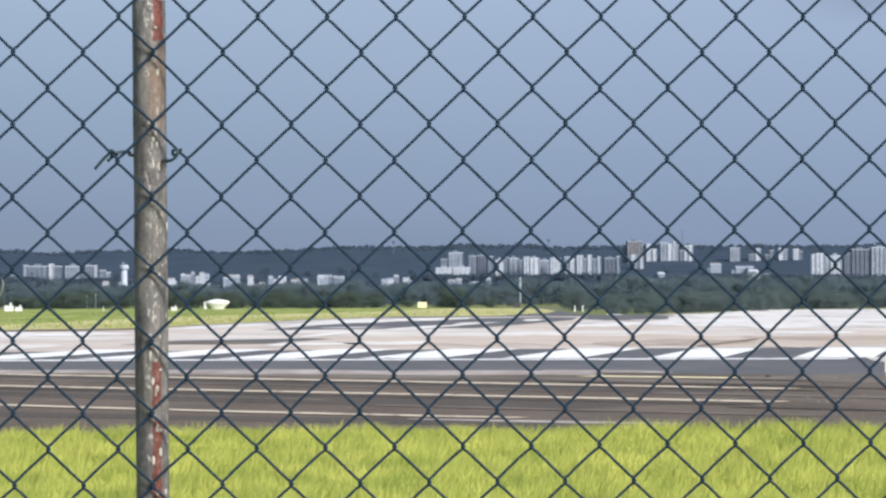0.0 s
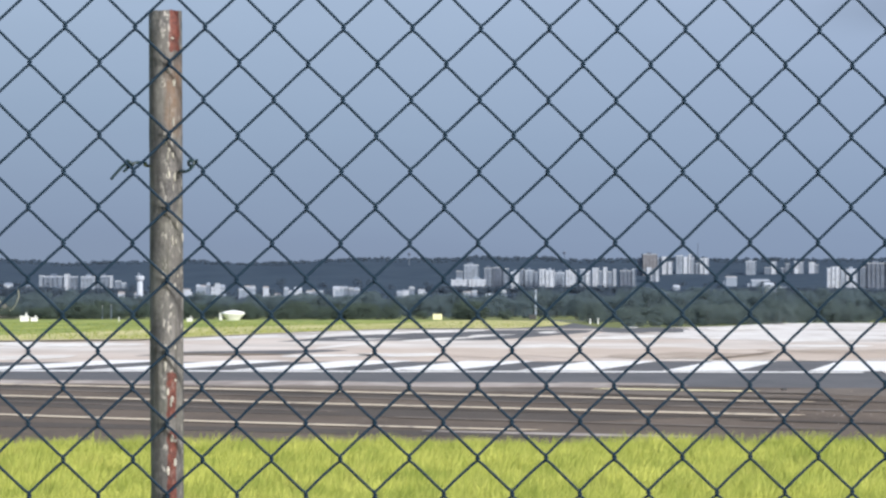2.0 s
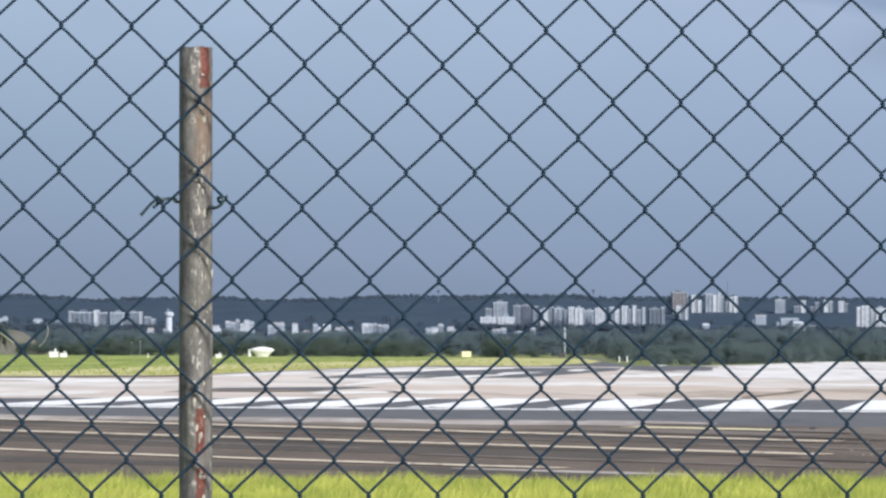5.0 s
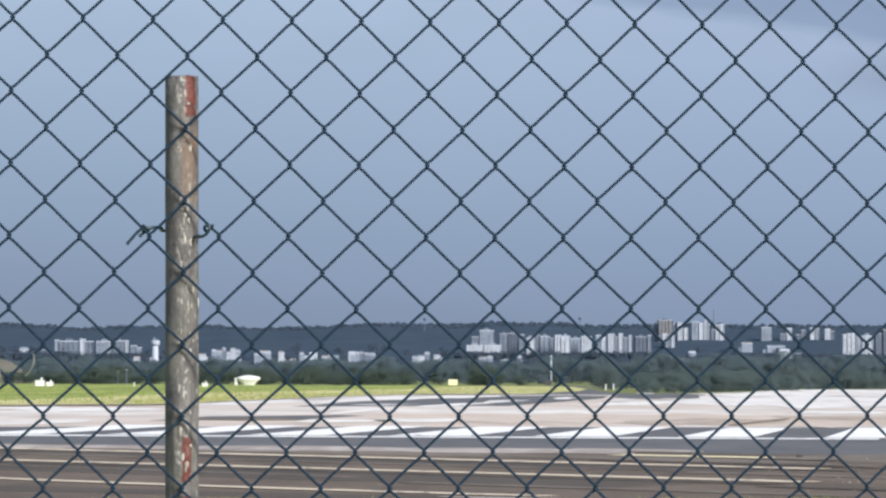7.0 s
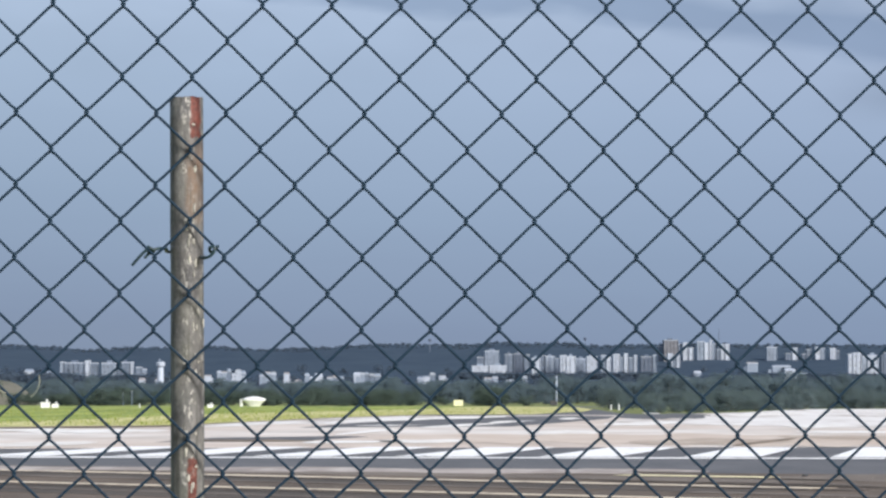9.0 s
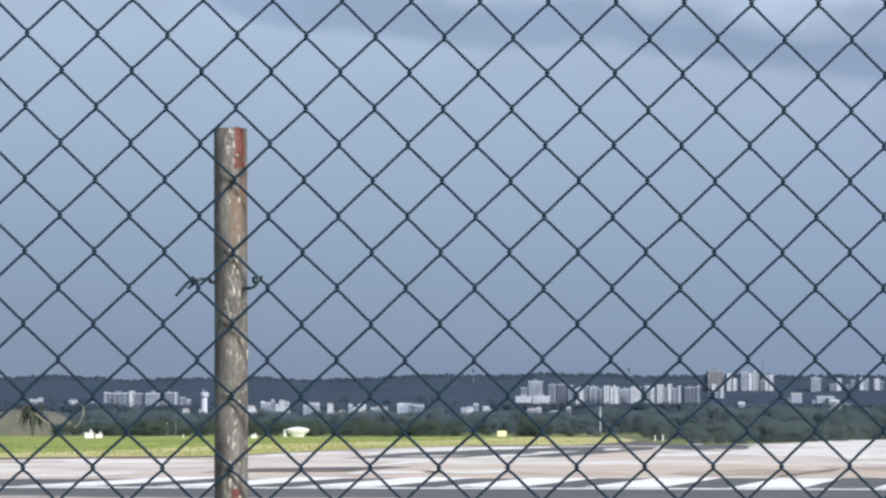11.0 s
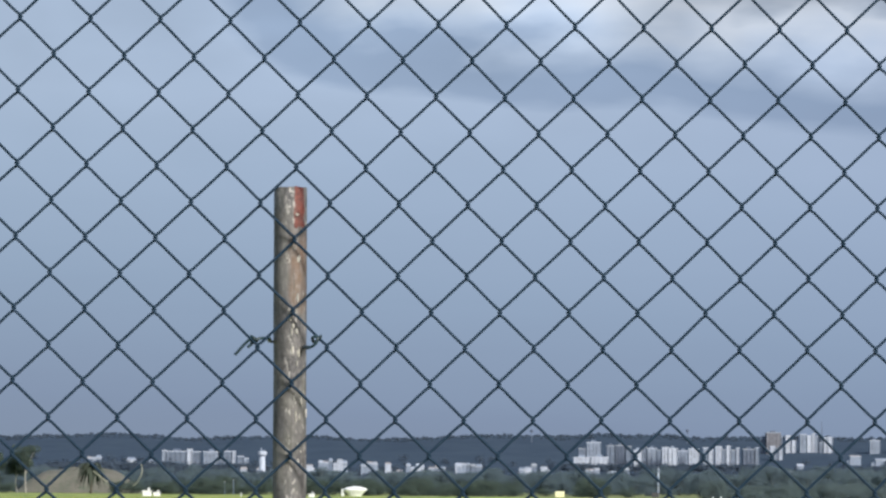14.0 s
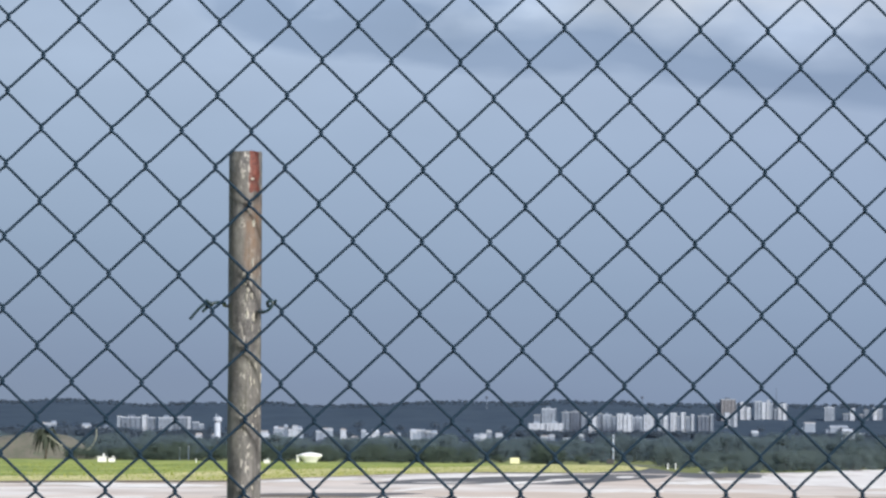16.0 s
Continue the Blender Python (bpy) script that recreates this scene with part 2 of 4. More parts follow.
def blade_colour(tr, at):
    each = per_piece((0.425, 0.470, 0.116), (0.550, 0.575, 0.168))(tr, at)
    patch = ramp(tr, noise_of(tr, mapped(tr, at, (1, 0.4, 0)), 1.5, 4.0, 0.65), [(0.36, (0.66, 0.74, 0.62)), (0.60, (1.25, 1.21, 1.20))])
    green = mixed(tr, 1.0, each, patch, "MULTIPLY")
    dead = ramp(tr, noise_of(tr, mapped(tr, at, (1, 0.3, 0), (4, 9, 0)), 1.1, 5.0, 0.65), [(0.60, (0, 0, 0)), (0.70, (1, 1, 1))])
    return mixed(tr, maths(tr, "MULTIPLY", dead, 0.55), green, (0.30, 0.235, 0.10))


M = {}
M["post"] = material("weathered_pipe", post_colour, 0.62, 0.25, grain(220), 0.002)
M["wire"] = material("coated_wire", speckled((0.011, 0.026, 0.047), (0.017, 0.035, 0.060), 60, c=(0.024, 0.044, 0.070), fine=500), 0.6, spec=0.06)
M["tie"] = material("green_wire", speckled((0.008, 0.024, 0.034), (0.014, 0.040, 0.050), 80), 0.40)
M["straw"] = material("dry_tendril", speckled((0.22, 0.23, 0.18), (0.36, 0.36, 0.29), 90), 0.8)
M["meadow"] = material("meadow_soil", speckled((0.10, 0.13, 0.035), (0.17, 0.20, 0.05), 0.35, c=(0.20, 0.18, 0.08), fine=3), 0.95, 0, grain(3), 0.2)
M["infield"] = material("infield_grass", speckled((0.125, 0.190, 0.030), (0.275, 0.335, 0.065), 0.12, (1, 0.22, 1), 0.38, 0.60, c=(0.40, 0.40, 0.14), fine=0.5), 0.95, 0, grain(1.5), 0.2)
M["blade"] = material("grass_blade", blade_colour, 0.7, translucent=0.45, spec=0.1)
M["tuft"] = material("infield_tuft", per_piece((0.18, 0.24, 0.042), (0.40, 0.41, 0.14)), 0.8, translucent=0.35, spec=0.1)
M["asphalt"] = material("brown_asphalt", asphalt_colour((0.071, 0.051, 0.037), (0.136, 0.102, 0.077), (0.23, 0.185, 0.15)), 0.9, 0, grain(25), 0.01)
M["asphalt_dark"] = material("dark_asphalt", asphalt_colour((0.046, 0.035, 0.028), (0.078, 0.061, 0.050), (0.15, 0.135, 0.125)), 0.9, 0, grain(25), 0.01)
M["asphalt_pale"] = material("worn_asphalt", asphalt_colour((0.105, 0.084, 0.070), (0.175, 0.145, 0.122), (0.29, 0.255, 0.225)), 0.9, 0, grain(25), 0.01)
M["asphalt_grey"] = material("grey_asphalt", asphalt_colour((0.074, 0.077, 0.087), (0.112, 0.114, 0.126), (0.18, 0.18, 0.19)), 0.85, 0, grain(25), 0.01)
M["concrete"] = material("runway_concrete", concrete_colour, 0.9, 0, grain(8), 0.01)
M["dusty"] = material("dusty_apron", speckled((0.24, 0.205, 0.19), (0.40, 0.355, 0.335), 1.0, (0.3, 0.06, 1), 0.36, 0.62, c=(0.46, 0.42, 0.40), fine=4.0), 0.95)
M["earth"] = material("bare_earth", speckled((0.115, 0.085, 0.062), (0.20, 0.155, 0.115), 0.5, (1, 0.2, 1), c=(0.25, 0.20, 0.15), fine=3.0), 0.95)
M["bleached"] = material("bleached_concrete", speckled((0.36, 0.31, 0.28), (0.66, 0.635, 0.63), 1.0, (0.14, 0.030, 1), 0.36, 0.52, c=(0.80, 0.79, 0.79), fine=3.0), 0.9)
M["tan"] = material("tan_concrete", speckled((0.47, 0.385, 0.325), (0.55, 0.465, 0.405), 1.0, (0.10, 0.05, 1), 0.36, 0.62, c=(0.60, 0.53, 0.48), fine=3.0), 0.9)
M["dun"] = material("dun_concrete", speckled((0.33, 0.265, 0.215), (0.45, 0.375, 0.320), 1.0, (0.2, 0.08, 1), 0.36, 0.62, c=(0.52, 0.45, 0.39), fine=4.0), 0.9)
M["chalk"] = material("chalky_concrete", speckled((0.60, 0.56, 0.53), (0.76, 0.745, 0.735), 1.0, (0.3, 0.08, 1), 0.36, 0.58, c=(0.80, 0.79, 0.79), fine=4.0), 0.9)
M["white_paint"] = material("runway_white", worn_paint((0.82, 0.82, 0.84), (0.30, 0.29, 0.30), 1.2, 0.30), 0.7)
M["cream_paint"] = material("faded_line", worn_paint((0.60, 0.51, 0.40), (0.25, 0.21, 0.18), 2.0, 0.34), 0.8)
M["yellow_line"] = material("yellow_line", worn_paint((0.82, 0.74, 0.48), (0.4, 0.35, 0.26), 2.0, 0.26), 0.8)
# distance haze is mixed into the blue of the hills and far woods
M["hill"] = material("hazed_wooded_slope", speckled((0.044, 0.064, 0.096), (0.054, 0.077, 0.110), 0.02, c=(0.058, 0.080, 0.104), fine=0.12), 1.0, spec=0.0)
M["woods"] = material("hazed_far_foliage", per_piece((0.074, 0.103, 0.144), (0.084, 0.112, 0.152)), 1.0, translucent=0.3, spec=0.0, porous=0.4)
# leaf colours lifted towards blue-grey to paint haze over belt and shrubs
M["leaf"] = material("hazed_belt_leaf", per_piece((0.116, 0.160, 0.188), (0.126, 0.170, 0.198)), 0.95, translucent=0.3, spec=0.0, porous=0.55)
M["hazed_shrub_leaf"] = material("hazed_shrub_leaf", per_piece((0.108, 0.146, 0.154), (0.120, 0.158, 0.162)), 0.95, translucent=0.3, spec=0.0, porous=0.55)
M["tall_leaf"] = material("tall_tree_leaf", per_piece((0.074, 0.106, 0.096), (0.096, 0.126, 0.106)), 0.9, translucent=0.3, spec=0.0, porous=0.4)
M["frond"] = material("palm_frond", per_piece((0.045, 0.060, 0.048), (0.075, 0.082, 0.060)), 0.8, translucent=0.1, spec=0.1)
M["bark"] = material("bark", speckled((0.06, 0.05, 0.04), (0.14, 0.12, 0.10), 3, (1, 1, 0.2)), 0.95)
M["pale_bark"] = material("pale_bark", speckled((0.22, 0.21, 0.19), (0.34, 0.33, 0.30), 3, (1, 1, 0.2)), 0.95)
M["mound"] = material("dry_slope", speckled((0.100, 0.100, 0.082), (0.142, 0.134, 0.114), 0.3, c=(0.085, 0.105, 0.075), fine=0.9), 1.0, 0, grain(2), 0.3)
# plaster tones with the bluish haze of distance painted in
HAZED_WALLS = [(0.435, 0.485, 0.58), (0.235, 0.285, 0.37), (0.145, 0.185, 0.255), (0.100, 0.130, 0.190), (0.180, 0.188, 0.222)]
for i, c in enumerate(HAZED_WALLS):
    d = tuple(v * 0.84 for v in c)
    M["wall%d" % i] = material("hazed_plaster_%d" % i, speckled(d, c, 0.25, (1, 1, 0.15), c=tuple(v * 0.7 for v in c), fine=0.9), 0.9)
M["dry_grass"] = material("dry_verge", speckled((0.40, 0.39, 0.14), (0.58, 0.53, 0.27), 0.10, (1, 0.25, 1), c=(0.25, 0.29, 0.08), fine=0.5), 0.95)
M["tile"] = material("roof_tiles", speckled((0.22, 0.21, 0.22), (0.34, 0.33, 0.34), 0.4), 0.9)
M["roof"] = material("roofing", speckled((0.22, 0.25, 0.29), (0.34, 0.37, 0.42), 0.3), 0.9)
# panes kept close to the wall tone, as haze would flatten them
for i, c in enumerate(HAZED_WALLS):
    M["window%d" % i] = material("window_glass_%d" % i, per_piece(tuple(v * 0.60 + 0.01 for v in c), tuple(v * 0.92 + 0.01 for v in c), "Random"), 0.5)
M["white"] = material("white_sheet", speckled((0.70, 0.71, 0.73), (0.80, 0.81, 0.83), 2.0, c=(0.52, 0.52, 0.53), fine=6), 0.6)
M["sign"] = material("yellow_board", speckled((0.66, 0.64, 0.38), (0.76, 0.74, 0.50), 3), 0.6)
M["cream"] = material("cream_board", speckled((0.66, 0.60, 0.42), (0.76, 0.71, 0.54), 8), 0.7)
M["dark"] = material("dark_metal", speckled((0.03, 0.03, 0.035), (0.06, 0.06, 0.065), 6), 0.6)
M["steel"] = material("pale_steel", speckled((0.55, 0.56, 0.58), (0.75, 0.76, 0.78), 3), 0.5)


# ---- mesh helpers ----
def part(name, bm, mat, parent=None, label="", smooth=False):
    me = bpy.data.meshes.new(name)
    if smooth:
        for face in bm.faces:
            face.smooth = True
    bm.to_mesh(me)
    bm.free()
    me.materials.append(M[mat])
    ob = new(name, me)
    if parent is not None:
        ob.parent = parent
    if label:
        tagged(ob, label)
    return ob


def raw(name, verts, faces, mat, parent=None, smooth=False):
    me = bpy.data.meshes.new(name)
    me.from_pydata(verts, [], faces)
    me.update()
    me.materials.append(M[mat])
    if smooth:
        me.shade_smooth()
    ob = new(name, me)
    if parent is not None:
        ob.parent = parent
    return ob


def thing(name, m, label, category, group="", kind=""):
    ob = new(name)
    ob.matrix_world = m
    return tagged(ob, label, category, group, kind)


def box(x0, x1, y0, y1, z0, z1, bevel=0.0, bm=None):
    bm = bm or bmesh.new()
    made = bmesh.ops.create_cube(bm, size=1.0)["verts"]
    for v in made:
        v.co = Vector((x0 + (v.co.x + 0.5) * (x1 - x0), y0 + (v.co.y + 0.5) * (y1 - y0), z0 + (v.co.z + 0.5) * (z1 - z0)))
    if bevel:
        bmesh.ops.bevel(bm, geom=list({e for v in made for e in v.link_edges}), offset=bevel, segments=2, affect="EDGES", profile=0.5)
    return bm


def tube(points, radius, sides=8, closed_ends=True):
    """a swept round bar along points; radius is a number or one for each point"""
    pts = [Vector(p) for p in points]
    n = len(pts)
    rad = radius if isinstance(radius, (list, tuple)) else [radius] * n
    bm = bmesh.new()
    rings, up = [], None
    for i, p in enumerate(pts):
        d = (pts[min(i + 1, n - 1)] - pts[max(i - 1, 0)]).normalized()
        if up is None:
            up = d.orthogonal().normalized()
        up = (up - d * up.dot(d)).normalized()
        side = d.cross(up)
        rings.append([bm.verts.new(p + (up * math.cos(a) + side * math.sin(a)) * rad[i]) for a in (2 * math.pi * k / sides for k in range(sides))])
    for a, b in zip(rings, rings[1:]):
        for k in range(sides):
            bm.faces.new((a[k], a[(k + 1) % sides], b[(k + 1) % sides], b[k]))
    if closed_ends:
        bm.faces.new(list(reversed(rings[0])))
        bm.faces.new(rings[-1])
    return bm


def sheet(name, outline, z, mat, label, category, thick=0.004):
    """a thin laid surface with an edge, from a flat outline"""
    bm = bmesh.new()
    top = [bm.verts.new((x, y, z)) for x, y in outline]
    low = [bm.verts.new((x, y, z - thick)) for x, y in outline]
    bm.faces.new(top)
    n = len(top)
    for i in range(n):
        bm.faces.new((low[i], low[(i + 1) % n], top[(i + 1) % n], top[i]))
    bmesh.ops.recalc_face_normals(bm, faces=bm.faces[:])
    return tagged(part(name, bm, mat), label, category, kind="structure")


# ---- ground and hills ----
RISE_Y = [0, 900, 1500, 2500, 3200, 3700, 4000, 4300, 4600, 4900]
RISE_Z = [0, 0, 2.0, 5.0, 10, 15, 19, 38, 61.5, 62]


def land(x, y):
    h = float(np.interp(y, RISE_Y, RISE_Z))
    if y > 900:
        h *= 1 + 0.10 * noise.noise((x * 0.006, y * 0.0015, 0.3)) + 0.05 * noise.noise((x * 0.02, y * 0.004, 2.3))
        h += max(0, min(1, (x + 250) / 300)) * max(0, min(1, (y - 4200) / 400)) * 4.0
    return h


def ground():
    ys = [-400, -100, -20, 0, 20, 60, 200, 400, 600, 900] + [1000 + 100 * i for i in range(40)]
    xs = [-3500, -2400, -1600, -1200] + [-1000 + 25 * i for i in range(81)] + [1200, 1600, 2400, 3500]
    verts = [(x, y, land(x, y)) for y in ys for x in xs]
    n = len(xs)
    faces = [(j * n + i, j * n + i + 1, (j + 1) * n + i + 1, (j + 1) * n + i) for j in range(len(ys) - 1) for i in range(n - 1)]
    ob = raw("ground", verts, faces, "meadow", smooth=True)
    # beyond 890 m the ground takes the haze-tinted hill colour
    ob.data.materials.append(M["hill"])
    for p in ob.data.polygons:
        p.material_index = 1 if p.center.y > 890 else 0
    tagged(ob, "flat grassy airfield ground rising to dark wooded hills", "ground", kind="structure")


ground()

# ---- paved surfaces ----
sheet("runway_shoulder", [(-70, 60), (70, 52), (120, 60), (130, 430), (48, 419), (30, 470), (13.5, 520), (10, 380), (-30, 190), (-90, 130)], 0.016, "asphalt_grey",
      "blue-grey worn asphalt beyond the taxiway", "pavement")
sheet("taxiway", [(-70, 42.0), (-9.5, 42.3), (-4, 41.8), (3, 42.1), (9, 41.6), (70, 41.7), (70, 55), (9.28, 75.4), (0, 79.6), (-10.55, 85.6), (-70, 116)],
      0.022, "asphalt", "brown-grey weathered asphalt taxiway beside the grass", "pavement")
sheet("runway", [(-72, 105), (-14.8, 113.4), (13.3, 116.0), (70, 124), (128, 200), (128, 428), (47.5, 416.7), (11.96, 292.7), (8, 300), (-14, 272), (-40, 170)],
      0.022, "concrete", "pale beige concrete runway with bleached patches", "runway")
sheet("asphalt_patch", [(-9.2, 183), (-7.4, 216), (-3.8, 262), (7.3, 287), (10.5, 281), (8.9, 250), (4.6, 214), (1.7, 190), (-3.9, 188)], 0.028, "asphalt_grey",
      "dark asphalt repair in the pale runway", "pavement")
sheet("asphalt_patch", [(-11.5, 128), (-10.4, 141), (-5.4, 147), (-4.4, 144), (-6.5, 131)], 0.028, "asphalt_grey",
      "dark worn strip in the pale runway", "pavement")
sheet("bleached_slab", [(7.5, 215), (13, 197), (20, 181), (45, 172), (90, 215), (100, 410), (47.0, 414), (36.0, 409), (19.0, 299), (10.3, 252)], 0.028,
      "bleached", "sun-bleached white concrete stretch of the runway", "runway")
sheet("bleached_slab", [(-26, 196), (-19.5, 197), (-8.5, 205), (-2.2, 262), (-3.5, 290), (-13.2, 262), (-19.0, 211)], 0.034, "bleached",
      "sun-bleached pale concrete edge beside the grass", "runway")
for ax, ay, bx, by, wide in ((1.1, 226, 3.2, 228, 9), (5.7, 252, 7.2, 254, 9), (-1.3, 201, 0.7, 203, 6), (-5.8, 250, -3.0, 253, 8), (-6.5, 196, -3.4, 199, 4)):
    sheet("bleached_streak", [(ax, ay - wide * 0.3), (bx * 0.6 + ax * 0.4, ay - wide * 0.5), (bx, by), (bx + 0.5, by + wide * 0.5), (ax * 0.5 + bx * 0.5, by + wide * 0.4), (ax - 0.3, ay + wide * 0.2)],
          0.034, "bleached", "pale bleached streak on the asphalt repair", "pavement")
sheet("infield", [(-400, 90), (-80, 138), (-45, 160), (-22.5, 183), (-18.7, 188), (-16.4, 196), (-14.6, 222), (-11.2, 255), (-7.3, 288), (-4.2, 302.5), (4.4, 306), (10.4, 358.6), (12.5, 400),
      (12.9, 470), (4, 512), (-60, 548), (-500, 600)], 0.05, "infield", "bright green mown grass beside the runway", "grass", 0.03)


sheet("dry_verge", [(-45, 159.9), (-22.5, 182.9), (-18.7, 187.9), (-16.4, 195.9), (-14.6, 221.9), (-11.2, 254.9), (-7.3, 287.9), (-4.2, 302.3), (4.4, 305.8), (10.4, 358.4), (12.6, 400), (12.8, 468), (2.0, 505), (-2.5, 470),
      (-8, 400), (-15, 360), (-23, 310), (-27, 232), (-34, 205), (-50, 185)], 0.056, "dry_grass", "dry yellowish verge along the runway edge", "grass", 0.01)


# ---- painted markings, kerbs and lines ----
def band(name, a, b, width, mat, label, z, bow=0.0):
    a, b = Vector(a), Vector(b)
    side = Vector((-(b - a).y, (b - a).x)).normalized() * width / 2
    n = 14
    one, two = [], []
    for i in range(n + 1):
        p = a.lerp(b, i / n) - Vector((0, bow)) * 4 * (i / n) * (1 - i / n)
        k = 1 + 0.25 * noise.noise((p.x * 0.7, p.y * 0.7, z * 90))
        one.append(tuple(p + side * k))
        two.append(tuple(p - side * k))
    return sheet(name, one + two[::-1], z, mat, label, "road marking")


AXIS = Vector((0.150, 1.0)).normalized()
for i in range(-4, 4):
    lx = 1.60 + 3.88 * i
    a = Vector((lx, 97.4 - 0.13 * (lx - 1.6)))
    wide = 2.05 + 0.25 * noise.noise((i * 1.7, 0.2, 0))
    across = Vector((1, -0.13)) * wide
    long = AXIS * (17.5 + 1.2 * noise.noise((i * 2.3, 5, 0)))
    sheet("threshold_stripe", [tuple(a), tuple(a + across), tuple(a + across + long), tuple(a + long)], 0.034, "white_paint",
          "worn white threshold stripe painted across the runway end", "road marking")["group"] = "threshold stripes"
sheet("runway_corner", [(11.3, 96.5), (14.5, 98), (40, 100), (40, 78), (14, 80.5), (10.6, 83.5), (11.0, 88), (10.9, 92)], 0.032, "concrete",
      "pale concrete corner beside the threshold stripes", "runway")
band("threshold_line", (-40, 101.0), (10.6, 94.6), 1.5, "white_paint", "worn white line across the runway end", 0.030)
band("worn_strip", (-24, 78.6), (3.0, 54.8), 3.6, "asphalt_dark", "darker tyre-worn strip along the taxiway", 0.026)
band("worn_strip", (-24, 90.5), (5.0, 62.4), 2.2, "asphalt_dark", "darker tyre-worn strip along the taxiway", 0.026)
band("worn_strip", (-24, 95.0), (6.5, 69.6), 2.6, "asphalt_pale", "paler weathered strip along the taxiway", 0.026)
band("worn_strip", (-24, 63.6), (4.0, 45.6), 1.6, "asphalt_dark", "dark strip along the taxiway's edge", 0.026)
band("worn_strip", (6.5, 74.4), (16.0, 64.5), 5.0, "asphalt_pale", "pale gritty worn patch at the taxiway's end", 0.026)
for ax, ay, bx, by, wide, coat in ((-22, 80.0, 4.6, 55.2, 0.5, "asphalt_dark"), (-22, 90.4, 6.6, 62.8, 0.5, "asphalt_dark"), (-10, 75.4, 2.0, 63.6, 0.6, "asphalt_pale"),
                                   (1.0, 73.0, 7.4, 66.2, 0.7, "asphalt_pale"), (2.4, 70.0, 8.0, 63.9, 0.4, "asphalt_dark"), (3.6, 62.0, 8.4, 57.2, 0.8, "asphalt_pale"),
                                   (-12, 69.0, -2.0, 58.6, 0.4, "asphalt_pale"), (-1.0, 55.6, 5.2, 49.8, 0.5, "asphalt_pale"), (4.4, 54.0, 8.6, 50.2, 0.6, "asphalt_dark")):
    band("worn_strip", (ax, ay), (bx, by), wide, coat, "thin tyre-worn streak along the taxiway asphalt", 0.034)
band("taxiway_line", (-16, 68.0), (1.0, 49.5), 0.50, "cream_paint", "faded pale line on the taxiway asphalt", 0.038, 1.6)
band("taxiway_line", (-24, 83.2), (5.18, 56.3), 0.72, "cream_paint", "faded pale line on the taxiway asphalt", 0.038)
band("taxiway_line", (-24, 93.2), (6.1, 64.2), 0.78, "cream_paint", "faded pale line on the taxiway asphalt", 0.038)
band("yellow_line", (3.0, 75.2), (5.85, 72.9), 0.8, "yellow_line", "short pale yellow line on the taxiway", 0.034)


def streak(x0, y0, x1, y1, deep, mat, label, z, category="pavement", taper=0.6):
    """a long stain with ragged sides and thin ends, deep metres wide along the view"""
    n, near, far = 18, [], []
    for i in range(n + 1):
        t = i / n
        x, y = x0 + (x1 - x0) * t, y0 + (y1 - y0) * t
        w = deep / 2 * (1 - taper + taper * math.sin(math.pi * t) ** 0.5)
        near.append((x, y - w * (1 + 0.7 * noise.noise((x * 0.6, y * 0.05, z * 50)))))
        far.append((x, y + w * (1 + 0.7 * noise.noise((x * 0.6, y * 0.05, z * 50 + 9)))))
    return sheet("stain", near + far[::-1], z, mat, label, category)


PALE, BROWN, DUST = "pale bleached streak in the runway concrete", "brown dirt streak across the runway concrete", "dusty pale strip at the taxiway's edge"
streak(-4.0, 140, 19.0, 131, 32, "tan", "broad tan stretch of the runway concrete", 0.034, "runway", 0.7)
for x0, y0, x1, y1, deep in ((-24, 172, -14.5, 166, 17), (-9.2, 231, 2.0, 274, 26), (-3.6, 131, -0.6, 130.5, 9), (-3.0, 183, 0.9, 210, 13), (-6.0, 152, -4.0, 176, 11), (-16.5, 121, -13.4, 124, 12),
                             (2.0, 158, 5.6, 159.5, 12), (7.0, 200, 11.8, 216, 18), (-6.2, 127, -2.8, 129.8, 7), (-15, 186, -10.5, 216, 14), (14.0, 160, 18.5, 163, 10),
                             (5.5, 246, 7.0, 258.5, 15), (0.6, 214, 2.4, 224, 11), (16.0, 187.6, 20.0, 192.6, 15), (20.0, 286, 28.6, 325, 28), (34.0, 371, 42.4, 391, 40)):
    streak(x0, y0, x1, y1, deep, "chalk", PALE, 0.040)
for x0, y0, x1, y1, deep in ((-10.6, 132, -6.0, 130.7, 5), (8.2, 117, 12.0, 137.2, 4)):
    streak(x0, y0, x1, y1, deep, "earth", BROWN, 0.046, taper=0.9)
streak(5.2, 125, 11.2, 129, 17, "dun", BROWN, 0.040, taper=0.8)
streak(11.8, 141, 18.5, 139.6, 10, "dun", BROWN, 0.046, taper=0.5)
streak(10.2, 262, 18.8, 300, 50, "asphalt_grey", "worn grey asphalt in the runway's far corner", 0.036, taper=0.8)
for x0, y0, x1, y1 in ((-30, 175, -16.2, 193), (-16.8, 190, -10.8, 256), (-11.4, 252, -3.8, 300)):
    streak(x0, y0, x1, y1, 9, "earth", "bare brown earth along the infield grass", 0.060, "ground", 0.7)
sheet("scrub_ground", [(12.6, 330), (14.2, 304), (30, 362), (46, 419), (30, 470), (13.6, 480)], 0.020, "meadow", "rough dull grass behind the runway's edge", "grass")
streak(14.4, 317, 15.9, 322, 14, "chalk", PALE, 0.040)
streak(-27, 88.6, 3.4, 78.2, 4.6, "dusty", DUST, 0.030, taper=0.3)
streak(-0.5, 49.4, 3.2, 46.9, 0.8, "dusty", DUST, 0.030, taper=0.8)
streak(2.2, 81.0, 5.0, 78.6, 2.6, "dusty", DUST, 0.034, taper=0.9)


